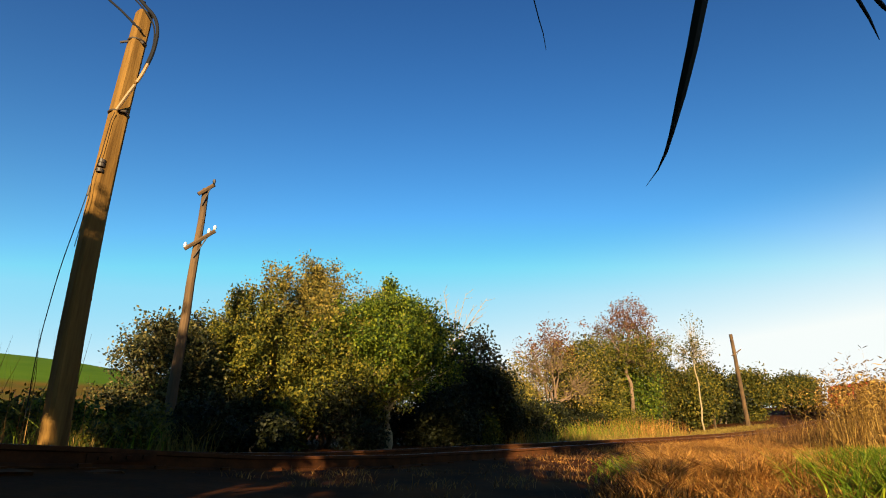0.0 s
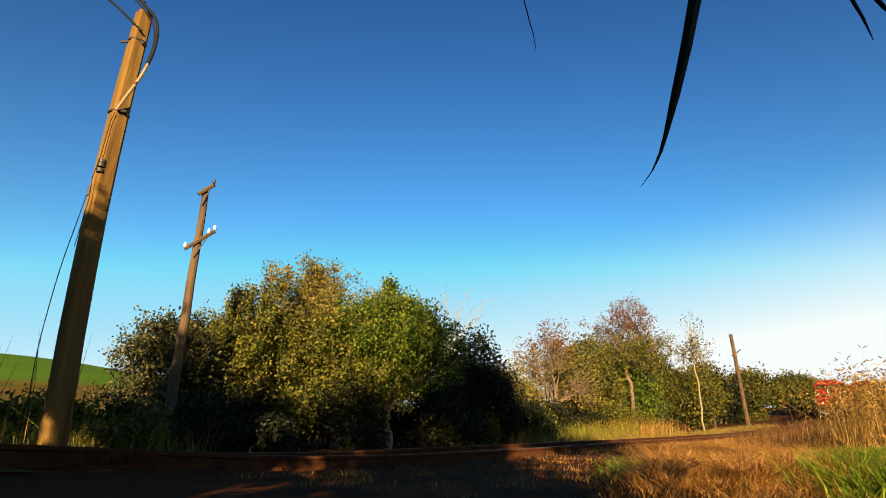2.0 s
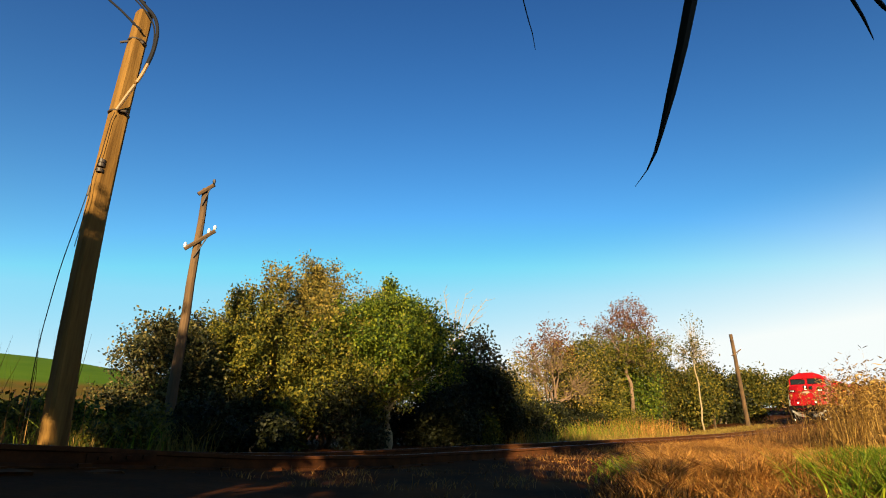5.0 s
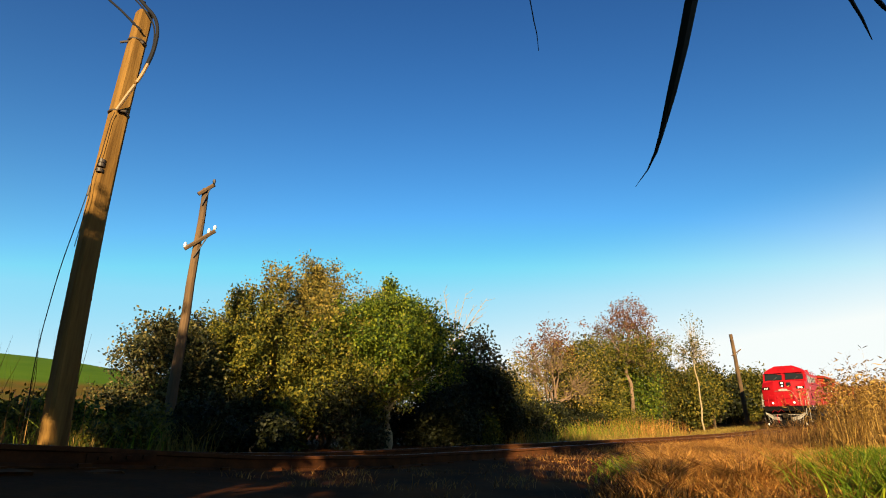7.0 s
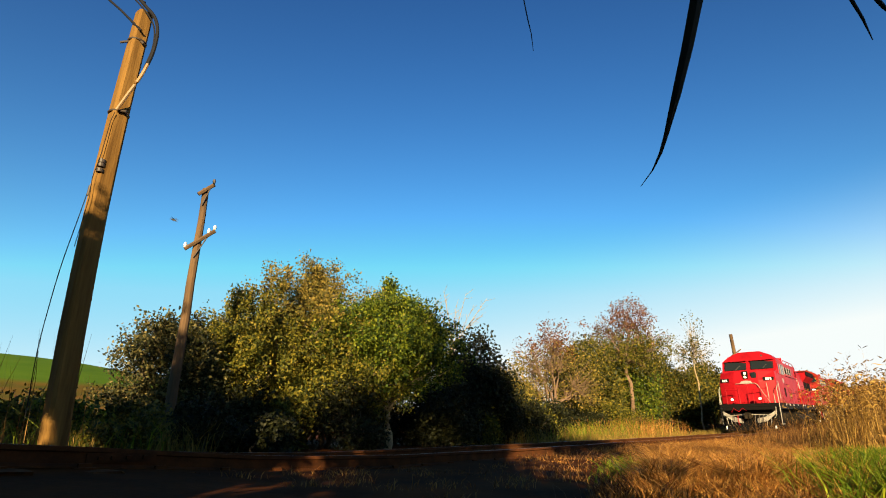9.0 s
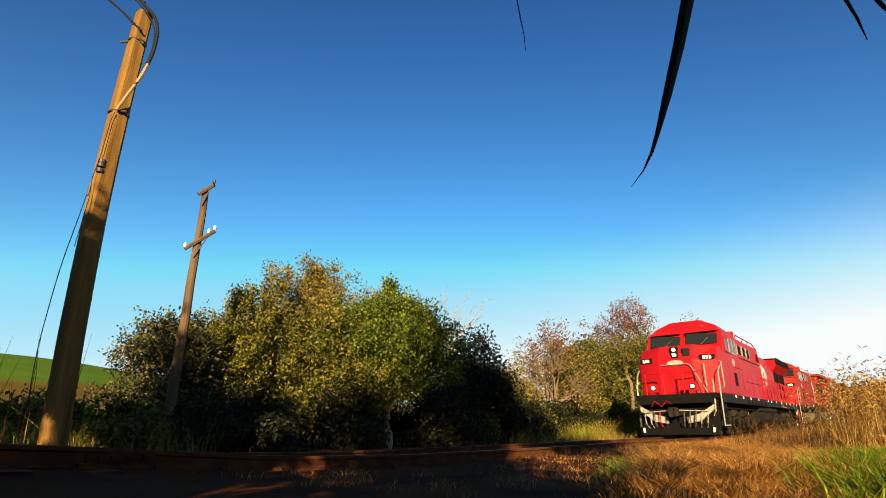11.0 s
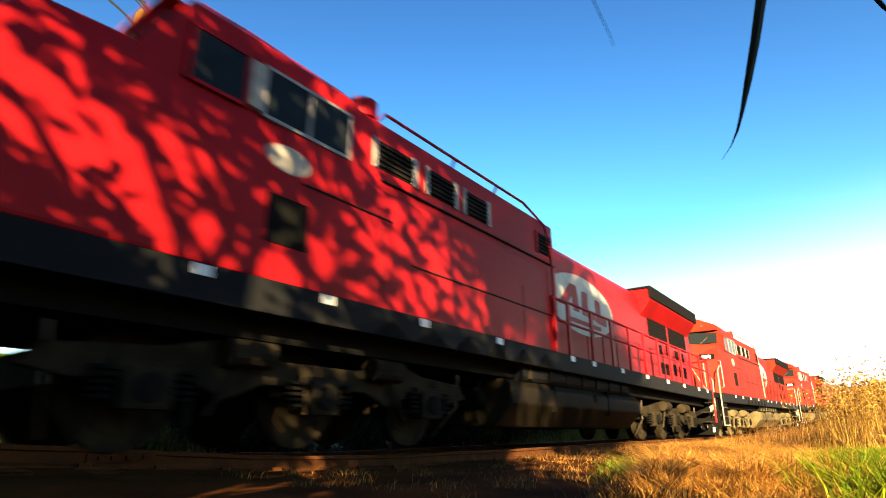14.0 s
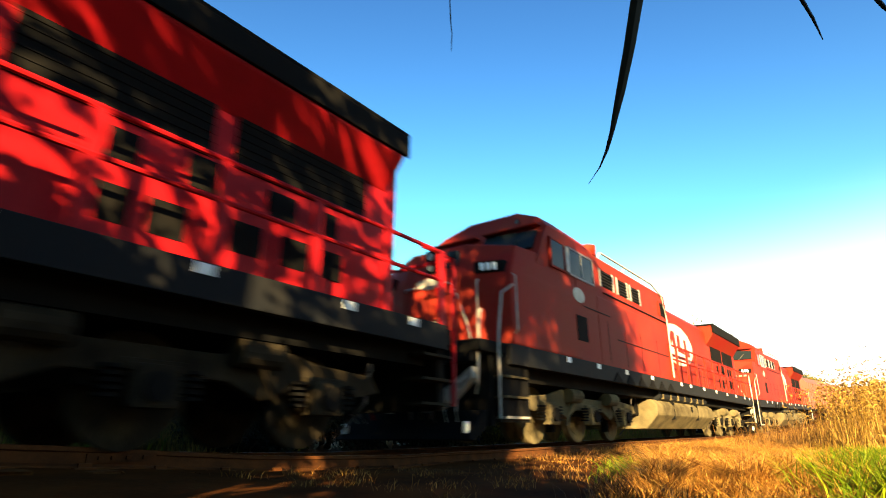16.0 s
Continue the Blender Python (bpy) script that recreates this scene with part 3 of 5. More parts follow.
    part("uncoupling_lever", rods(0.016, [(-0.4, -1.25, 1.05), (-0.25, -1.1, 0.9), (-0.2, -0.2, 0.95), (-0.15, 0.2, 0.95), (-0.25, 1.1, 0.9), (-0.4, 1.25, 1.05)]), PALE, front)
    for y in (-0.75, -0.55, 0.3, 0.5, 0.7):
        part("air_hose", rods(0.022, [(-0.35, y, 0.95), (-0.2, y, 0.85), (-0.15, y * 0.97, 0.55), (-0.2, y * 0.9, 0.4)]), IRON if y != -0.55 else red, front)
    part("air_hose_loop", rods(0.014, [(-0.33, -0.85, 1.1), (-0.2, -0.7, 1.3), (-0.2, -0.45, 1.1), (-0.2, -0.25, 1.3), (-0.33, -0.1, 1.15)]), red, front)
    # equipment cabinet behind the cab, full width
    cab2 = part("equipment_cabinet", boxes((-10.2, -4.95, -W, W, 1.52, 3.0), (-10.2, -4.95, -W + 0.02, W - 0.02, 2.9, 3.92), bevel=0.02), red, loco)
    for x0, x1 in ((-6.0, -5.3), (-6.95, -6.35), (-7.85, -7.25), (-10.05, -9.55)):
        lv = part("intake_grille", boxes((x0, x1, W - 0.04, W - 0.012, 3.28, 3.66)), BLACK, cab2, "black louvred intake")
        for k in range(5):
            part("slat", box(bmesh.new(), x0, x1, W - 0.02, W + 0.012, 3.31 + 0.07 * k, 3.33 + 0.07 * k), DARK, lv)
        for a, b in ((x0 - 0.09, x0), (x1, x1 + 0.06)):
            part("grille_post", boxes((a, b, W - 0.03, W + 0.006, 3.26, 3.68)), SHADE_GREY if x0 > -9 else red, lv)
    for x0, x1, z in ((-5.6, -4.2, 2.62), (-10.2, -6.0, 2.15), (-10.2, -5.4, 3.12)):
        part("rub_strip", boxes((x0, x1, W - 0.02, W + 0.016, z, z + 0.018)), DARK, cab2)
    for k in range(6):
        x = -5.6 - 0.78 * k
        part("sill_gusset", prism(bmesh.new(), [(x - 0.3, 1.2), (x + 0.3, 1.2), (x, 1.42)], "y", 1.496, 1.512), BLACK, cab2)
    part("side_vent", boxes((-4.3, -3.8, W - 0.02, W + 0.01, 1.9, 2.4)), BLACK, cab2)
    for x in (-5.45, -6.5, -7.6, -8.9):
        part("panel_seam", boxes((x - 0.01, x + 0.01, W - 0.005, W + 0.004, 1.6, 2.5)), DARK, cab2)
    part("small_emblem", oval(bmesh.new(), -4.0, W, 2.82, 0.28, 0.15), PALE, cab2, "small pale oval emblem")
    part("roof_rail", rods(0.022, [(-5.3, W - 0.06, 3.92), (-5.45, W - 0.02, 4.08), (-9.1, W - 0.02, 4.08), (-9.8, W + 0.02, 3.85), (-9.95, W + 0.05, 3.2), (-9.95, W + 0.05, 1.6)], [(-7.0, W - 0.1, 3.92), (-7.0, W - 0.02, 4.08)], [(-8.2, W - 0.1, 3.92), (-8.2, W - 0.02, 4.08)]), red if lamps else PALE, cab2)
    bm = disc(bmesh.new(), (-5.25, 1.2, 4.1), "z", 0.2, 0.24, 20)
    part("roof_dome", bm, red, cab2, smooth=False)
    part("horn", rods(0.05, [(-3.3, 0.7, 4.22), (-2.95, 0.7, 4.26)]), IRON, loco)
    # engine hood, narrower, with doors
    hw = 1.14
    hood = part("engine_hood", prism(bmesh.new(), [(-hw, 1.52), (hw, 1.52), (hw, 3.68), (hw - 0.2, 3.9), (-hw + 0.2, 3.9), (-hw, 3.68)], "x", -21.0, -10.2, bevel=0.02), red, loco)
    for k in range(11):
        x = -10.5 - 0.86 * k
        part("hood_door", boxes((x - 0.8, x, hw, hw + 0.018, 1.62, 2.35), bevel=0.008), red, hood)
    part("logo", oval(bmesh.new(), -12.1, hw + 0.02, 2.76, 1.72, 0.64), SHADED_WHITE, hood, "large white oval greyed for shade, with red strokes")
    bm = bmesh.new()
    y = hw + 0.028
    for pr in ([(-10.85, 2.62), (-11.45, 3.14), (-11.78, 3.14), (-11.88, 2.58), (-11.58, 2.58), (-11.52, 2.86), (-11.2, 2.62)], [(-12.05, 3.08), (-12.35, 3.08), (-12.33, 2.72), (-12.75, 2.68), (-12.75, 2.52), (-12.0, 2.56)], [(-12.78, 3.02), (-13.05, 3.0), (-13.05, 2.66), (-13.4, 2.64), (-13.38, 2.48), (-12.8, 2.50)]):
        prism(bm, pr, "y", y, y + 0.005)
    part("logo_stroke", bm, red, hood)
    part("emblem_bar", boxes((-13.0, -11.3, y, y + 0.005, 2.33, 2.42)), red, hood)
    part("exhaust_stack", boxes((-13.6, -12.6, -0.35, 0.35, 3.88, 4.0), bevel=0.03), BLACK, hood)
    # radiator wings over the rear
    rad = part("radiator", prism(bmesh.new(), [(-hw, 3.2), (hw, 3.2), (1.46, 3.62), (1.46, 3.90), (1.3, 3.96), (-1.3, 3.96), (-1.46, 3.90), (-1.46, 3.62)], "x", -20.8, -16.05, bevel=0.03), red, loco)
    part("radiator_edge", boxes((-20.86, -16.0, 1.44, 1.5, 3.64, 3.93), (-20.86, -16.0, -1.5, 1.5, 3.92, 3.98), bevel=0.02), BLACK, rad, "black radiator deck edge")
    for x0, x1 in ((-18.3, -16.6), (-20.4, -18.55)):
        sc = part("radiator_screen", boxes((x0, x1, hw - 0.02, hw + 0.02, 2.66, 3.3)), BLACK, rad, "black radiator intake screen")
        for k in range(6):
            part("slat", box(bmesh.new(), x0, x1, hw + 0.01, hw + 0.03, 2.72 + 0.09 * k, 2.735 + 0.09 * k), BLACK, sc)
    for x0, z0 in ((-17.3, 1.75), (-17.8, 1.75), (-18.6, 1.8), (-19.2, 1.8), (-19.7, 1.8), (-17.3, 2.25), (-18.1, 2.3), (-19.0, 2.25), (-19.6, 2.25)):
        part("opening", boxes((x0 - 0.36, x0, hw - 0.01, hw + 0.024, z0, z0 + 0.32)), BLACK, hood)
    # side walkway handrail
    posts = [-10.0, -10.6, -11.7, -12.8, -13.9, -15.0, -16.1, -17.2, -18.3, -19.4, -20.5, -21.6]
    for side in (1, -1):
        y = side * 1.47
        hr = part("handrail", rods(0.027, [(-9.9, y, 2.5), (-10.6, y, 2.52), (-21.6, y, 2.52)], [(-10.0, y, 2.12), (-21.6, y, 2.12)]), red, loco)
        for x in posts:
            part("post", boxes((x - 0.06, x + 0.06, y - 0.02, y + 0.02, 1.4, 2.54)), red, hr)
    # fuel tank
    bm = prism(bmesh.new(), [(-1.25, 0.98), (1.25, 0.98), (1.38, 0.85), (1.38, 0.6), (1.05, 0.26), (-1.05, 0.26), (-1.38, 0.6), (-1.38, 0.85)], "x", -14.5, -8.5, bevel=0.04)
    tank = part("fuel_tank", bm, tankskin, loco, "dusty fuel tank darkened for shade" if lamps else "fuel tank caked in sandy dust, paled for sunlight")
    part("tank_gauge", disc(bmesh.new(), (-11.8, 1.38, 0.8), "y", 0.08, 0.04, 12), BLACK, tank)
    for x in (-10.0, -12.5):
        part("tank_band", boxes((x - 0.02, x + 0.02, 1.1, 1.385, 0.5, 0.98)), BLACK, tank)
    part("air_reservoir", rods(0.16, [(-8.9, 1.2, 1.1), (-13.9, 1.2, 1.1)], sides=14), DARK, loco)
    for k in range(7):
        part("pipe_clamp", boxes((-9.2 - 0.7 * k, -9.15 - 0.7 * k, 1.2, 1.38, 1.0, 1.25)), grime, loco)
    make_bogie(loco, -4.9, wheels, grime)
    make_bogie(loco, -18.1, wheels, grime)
    # rear platform and coupler
    rear = part("rear_platform", boxes((-22.0, -21.2, -1.4, 1.4, 1.3, 1.5), (-21.9, -21.75, -1.3, 1.3, 0.45, 1.3)), BLACK, loco)
    part("rear_coupler", boxes((-22.3, -21.7, -0.12, 0.12, 0.76, 1.0), bevel=0.02), grime, rear)
    part("rear_rail", rods(0.03, [(-21.9, 1.45, 0.5), (-21.9, 1.46, 2.5), (-21.2, 1.46, 2.5)], [(-21.9, -1.2, 1.5), (-21.9, -1.2, 2.5), (-21.9, 1.45, 2.5)], [(-21.9, 0.3, 1.5), (-21.9, 0.3, 2.5)]), red if lamps else PALE, rear)
    for z in (0.5, 0.8, 1.1):
        part("rear_step", boxes((-21.85, -21.25, 1.15, 1.46, z, z + 0.035)), grime, rear)
    return loco, wheels


def make_wagon():
    wagon = thing("hopper_wagon", "dusty rust-red hopper freight wagon on the track", "wagon", "wagons of the train")
    W = 1.4
    bm = loft(bmesh.new(), [(-0.9, -W, 1.3), (-0.9, W, 1.3), (-0.9, W, 3.2), (-0.9, 0.9, 3.7), (-0.9, -0.9, 3.7), (-0.9, -W, 3.2)], [(-15.1, -W, 1.3), (-15.1, W, 1.3), (-15.1, W, 3.2), (-15.1, 0.9, 3.7), (-15.1, -0.9, 3.7), (-15.1, -W, 3.2)])
    body = part("body", bm, WAGON, wagon)
    for k in range(12):
        x = -1.2 - 1.23 * k
        part("rib", boxes((x - 0.05, x + 0.05, W, W + 0.07, 1.25, 3.2)), WAGON, body)
    for k in range(4):
        x = -2.6 - 3.5 * k
        part("hatch", boxes((x - 0.5, x + 0.5, -0.5, 0.5, 3.7, 3.8), bevel=0.03), WAGON, body)
        bm = loft(bmesh.new(), [(x - 1.2, -1.1, 1.3), (x - 1.2, 1.1, 1.3), (x + 1.2, 1.1, 1.3), (x + 1.2, -1.1, 1.3)], [(x - 0.3, -0.5, 0.45), (x - 0.3, 0.5, 0.45), (x + 0.3, 0.5, 0.45), (x + 0.3, -0.5, 0.45)])
        part("hopper_chute", bm, WAGON, body)
    part("sill", boxes((-15.6, -0.4, -1.3, -1.1, 1.05, 1.3), (-15.6, -0.4, 1.1, 1.3, 1.05, 1.3), (-16.0, 0.0, -0.15, 0.15, 0.8, 1.05)), BLACK, wagon)
    for xc in (-2.2, -13.8):
        bg = part("bogie_frame", prism(bmesh.new(), [(xc - 1.3, 0.6), (xc - 0.5, 0.85), (xc + 0.5, 0.85), (xc + 1.3, 0.6), (xc + 1.3, 0.42), (xc + 0.4, 0.3), (xc - 0.4, 0.3), (xc - 1.3, 0.42)], "y", 0.95, 1.1, bevel=0.02), GRIME_SHADED, wagon)
        for dx in (-0.85, 0.85):
            make_wheelset(wagon, xc + dx, 0.44)
    return wagon


LOCOS = []
for k in range(3):
    LOCOS.append(make_locomotive(RED if k == 0 else RED_BROWNISH, k == 0, "bright red diesel locomotive with lit headlights on the track" if k == 0 else "brownish-red diesel locomotive coupled behind another"))
wagon = make_wagon()
WAGONS = [wagon] + [copy_thing(wagon, pose(0, 0, 0)) for k in range(4)]


# ---- plants ----
def scatter_leaves(rng, centres, spread, count, size, droop=0.0):
    """Small pointed leaves round the twig ends: four corners each."""
    c = np.repeat(np.asarray(centres), count, axis=0)
    p = c + rng.normal(0, 1, c.shape) * spread
    n = len(p)
    d = rng.normal(0, 1, (n, 3))
    d[:, 2] -= droop
    d /= np.linalg.norm(d, axis=1)[:, None]
    e = np.cross(d, rng.normal(0, 1, (n, 3)))
    e /= np.linalg.norm(e, axis=1)[:, None] + 1e-6
    ln = size * rng.uniform(0.6, 1.3, (n, 1))
    wd = ln * rng.uniform(0.22, 0.36, (n, 1))
    return np.stack([p, p + d * ln * 0.5 + e * wd, p + d * ln, p + d * ln * 0.5 - e * wd], axis=1)


def limb_path(rng, a, b, sag=0.1, steps=5, wobble=0.04):
    a, b = Vector(a), Vector(b)
    out = []
    ln = (b - a).length
    for i in range(steps + 1):
        f = i / steps
        j = Vector((rng.normal(0, 1), rng.normal(0, 1), rng.normal(0, 1))) * ln * wobble * (1 if 0 < i < steps else 0)
        out.append(a.lerp(b, f) + j + Vector((0, 0, sag * ln * math.sin(f * math.pi))))
    return out


def make_tree(name, label, x, y, height, radius, leaf, bark, seed, low=0.15, lobes=9, twigs=70, per=26, size=0.10, trunk_r=0.12, fork=0.3, flat=1.0, group="", category="tree", lean=(0, 0), stems=1, bare=0.0, top_leaf=None, spread=1.5, spires=0, twig_r=0.004, wobble=0.04):
    rng = np.random.default_rng(seed)
    z0 = ground_z(x, y)
    tree = thing(name, label, category, group, m=Matrix.Translation((x, y, z0 - 0.05)))
    cz = height * (1 + low) / 2
    half = height * (1 - low) / 2
    bm = bmesh.new()
    tips, seats = [], []
    for k in range(stems):
        a = rng.uniform(0, 6.28)
        foot = Vector((math.cos(a), math.sin(a), 0)) * (0.0 if stems == 1 else 0.35 * radius * rng.uniform(0.2, 1))
        forkp = foot * 1.3 + Vector((lean[0] * fork, lean[1] * fork, height * fork * rng.uniform(0.85, 1.1)))
        rod(bm, limb_path(rng, foot, forkp, 0.0, 6, wobble), trunk_r, 8, trunk_r * 0.75)
        seats.append(forkp)
    cores = []
    for k in range(lobes):
        u = rng.normal(0, 1, 3)
        u /= np.linalg.norm(u)
        r = rng.uniform(0.38, 0.80)
        if k == 0:
            u, r = np.array([0.05, 0.0, 1.0]), 0.72
        c = np.array([u[0] * radius * r * flat, u[1] * radius * r, cz + u[2] * half * r]) + np.array([lean[0], lean[1], 0]) * (cz + u[2] * half * r) / height
        lr = rng.uniform(0.24, 0.48)
        cores.append((c, lr))
        seat = seats[k % len(seats)]
        path = limb_path(rng, seat, c, 0.05)
        rod(bm, path, trunk_r * 0.5, 6, trunk_r * 0.15)
        for j in range(twigs):
            v = rng.normal(0, 1, 3)
            v /= np.linalg.norm(v)
            rr = rng.uniform(0.55, 1.08) if j % 5 else rng.uniform(1.0, 1.16)
            q = c + v * np.array([radius * lr, radius * lr, half * lr * 1.05]) * rr
            if q[2] < 0.1:
                q[2] = rng.uniform(0.1, 0.5)
            tips.append(q)
            if j % 4 == 0 or bare:
                rod(bm, limb_path(rng, path[3], q, 0.03, 3), trunk_r * 0.12 + twig_r, 4, twig_r)
    for k in range(spires):
        c, lr = cores[k % len(cores)]
        if c[2] < cz * 0.8:
            c = cores[0][0]
        a, r = rng.uniform(0, 6.28), radius * lr * rng.uniform(0.1, 0.9)
        foot = c + np.array([math.cos(a) * r, math.sin(a) * r, half * lr * 0.6])
        ln = height * rng.uniform(0.08, 0.17)
        drift = rng.normal(0, 0.12, 3)
        for j in range(9):
            tips.append(foot + np.array([drift[0], drift[1], 1.0]) * ln * j / 6 + rng.normal(0, size * 0.5 * (1 - j / 11), 3))
        rod(bm, [foot, foot + np.array([drift[0], drift[1], 1.0]) * ln * 1.3], 0.012, 4, 0.004)
    part("trunk", bm, bark, tree)
    tips = np.array(tips)
    if bare:
        tips = tips[rng.uniform(0, 1, len(tips)) > bare]
    if len(tips):
        lv = scatter_leaves(rng, tips, size * spread, per, size, 0.15)
        lv = lv[lv[:, 0, 2] > 0.02]
        mats, which = [leaf], None
        if top_leaf:
            mats.append(top_leaf)
            which = (lv[:, 0, 2] > height * 0.72 + rng.normal(0, height * 0.05, len(lv))).astype(np.int32)
        part("crown", faces_mesh("crown", lv, 4, mats, which), None, tree)
    return tree


def blades(rng, xs, ys, zs, h0, h1, width, lean=0.35, curl=0.3):
    """Grass blades of two flat pieces each, bent over at the tip."""
    n = len(xs)
    h = rng.uniform(h0, h1, n)
    a = rng.uniform(0, 2 * math.pi, n)
    b = rng.uniform(0, 2 * math.pi, n)
    ln = lean * h * rng.uniform(0.1, 1, n)
    dx, dy = np.cos(a) * ln, np.sin(a) * ln
    wx, wy = np.cos(b) * width * 0.5, np.sin(b) * width * 0.5
    base = np.stack([xs, ys, zs], 1)
    side = np.stack([wx, wy, np.zeros(n)], 1)
    mid = base + np.stack([dx * 0.4, dy * 0.4, h * 0.6], 1)
    tip = base + np.stack([dx * (1 + curl), dy * (1 + curl), h * (1 - 0.25 * rng.uniform(0, 1, n) * curl)], 1)
    lower = np.stack([base - side, base + side, mid + side * 0.75, mid - side * 0.75], 1)
    upper = np.stack([mid - side * 0.75, mid + side * 0.75, tip + side * 0.12, tip - side * 0.12], 1)
    return np.concatenate([lower, upper], 0)


def sow(name, label, mat, seed, count, place, h, width, lean=0.35, curl=0.3, clump=0, clump_r=0.12, kind="stuff"):
    """Grass as one object; place(rng, n) gives x and y."""
    rng = np.random.default_rng(seed)
    if clump:
        cx, cy = place(rng, count // clump)
        xs, ys = np.repeat(cx, clump), np.repeat(cy, clump)
        xs, ys = xs + rng.normal(0, clump_r, len(xs)), ys + rng.normal(0, clump_r, len(ys))
    else:
        xs, ys = place(rng, count)
    zs = np.array([ground_z(float(u), float(v)) for u, v in zip(xs, ys)]) - 0.02
    ob = new(name, faces_mesh(name, blades(rng, xs, ys, zs, h[0], h[1], width, lean, curl), 4, [mat]))
    return tagged(ob, label, "grass", kind=kind)


def strip(s0, s1, w0, w1, power=1.0):
    """Random places along the track, w from its middle towards the camera; power above 1 crowds the near end."""
    def place(rng, n):
        s = s0 + (s1 - s0) * rng.uniform(0, 1, n) ** power
        w = rng.uniform(w0, w1, n)
        p = [on_track(float(a), float(b)) for a, b in zip(s, w)]
        return np.array([q.x for q in p]), np.array([q.y for q in p])
    return place


def wedge(az0, az1, d0, d1):
    """Random places between two bearings (degrees right of ahead) and two distances from the camera's foot."""
    def place(rng, n):
        a = np.radians(rng.uniform(az0, az1, n))
        d = d0 * (d1 / d0) ** rng.uniform(0, 1, n)
        return np.sin(a) * d, np.cos(a) * d
    return place


# the row of trees beyond the track
ROW = "trees beyond the track"
make_tree("small_tree", "grey-green small tree with dark lower leaves", -6.7, 14.0, 2.75, 1.75, LEAF_GREY, BARK, 11, spires=16, low=0.0, lobes=17, twigs=36, per=34, spread=1.2, size=0.09, trunk_r=0.05, stems=3, group=ROW)
make_tree("tree", "olive-leaved bushy tree with a ragged top", -5.5, 15.9, 3.75, 2.4, LEAF_OLIVE, BARK, 12, spires=20, low=0.0, lobes=22, twigs=50, per=58, spread=1.4, size=0.08, trunk_r=0.07, stems=3, group=ROW)
make_tree("tree", "tall olive and golden bushy tree", -4.0, 17.2, 4.75, 2.8, LEAF_OLIVE, BARK, 13, spires=22, low=0.0, lobes=30, twigs=52, per=58, spread=1.4, size=0.083, trunk_r=0.09, stems=3, group=ROW, top_leaf=LEAF_GOLD)
make_tree("tree", "dense round green tree with a pale forked trunk", -1.55, 17.4, 4.5, 2.35, LEAF_GREEN, BARK_PALE, 14, spires=10, low=0.25, lobes=34, twigs=56, per=66, spread=1.4, size=0.085, trunk_r=0.11, fork=0.26, lean=(-0.2, 0), group=ROW)
# this tree's shade is put into its leaf colour
make_tree("tree", "tree with leaves coloured near-black for shade", 1.2, 22.2, 3.75, 2.0, LEAF_DARK_SHADED, BARK, 15, low=0.0, lobes=14, twigs=80, per=26, size=0.15, trunk_r=0.09, stems=2, group=ROW)


def make_bare_tree(x, y, height, seed):
    """A dead tree whose thin limbs fan out above its neighbours."""
    rng = random.Random(seed)
    tree = thing("bare_tree", "leafless pale dead tree with forking twigs", "tree", ROW, m=Matrix.Translation((x, y, ground_z(x, y) - 0.05)))
    part("trunk", rods(0.09, [(0, 0, 0), (0.05, 0, height * 0.3), (0.0, 0.05, height * 0.62)]), BARK_PALE, tree)
    for k, (dx, up) in enumerate(((1.55, 0.98), (0.95, 0.93), (0.6, 1.0), (0.15, 0.9), (-0.4, 1.02), (-0.8, 0.94), (1.2, 0.84))):
        bm = bmesh.new()
        a, b = Vector((0, 0.05, height * (0.5 + 0.015 * k))), Vector((dx, rng.uniform(-0.6, 0.6), height * up))
        mid = a.lerp(b, 0.5) + Vector((-0.12 * dx, 0, 0.1))
        rod(bm, [a, mid, b], 0.030, 6, 0.008)
        for j in range(7):
            f = 0.2 + 0.12 * j
            c = mid.lerp(b, f) if f < 1 else b
            rod(bm, [c, c + Vector((rng.uniform(-0.1, 0.5), rng.uniform(-0.3, 0.3), rng.uniform(0.1, 0.4)))], 0.010, 4, 0.004)
        part("limb", bm, BARK_PALE, tree)


make_bare_tree(0.45, 24.6, 6.3, 5)
make_tree("tree", "half-bare pinkish tree with pale limbs", 5.6, 28.8, 5.8, 2.2, LEAF_GOLD, TWIG, 17, low=0.1, lobes=14, twigs=44, per=18, size=0.11, trunk_r=0.09, bare=0.3, top_leaf=LEAF_RUST, group=ROW)
make_tree("tree", "tall tree with rust-brown top leaves", 11.8, 36.4, 8.6, 3.1, LEAF_OLIVE, TWIG, 18, low=0.40, lobes=22, twigs=30, spread=1.2, size=0.12, per=24, trunk_r=0.13, fork=0.5, top_leaf=LEAF_RUST, group=ROW)
make_tree("slender_tree", "slender sparse tree with a thin pale trunk", 18.3, 41.0, 8.0, 1.7, LEAF_DEEP, BARK_PALE, 19, low=0.4, lobes=11, twigs=22, per=9, size=0.14, trunk_r=0.06, fork=0.6, wobble=0.01, bare=0.35, lean=(-0.2, 0.1), group=ROW)
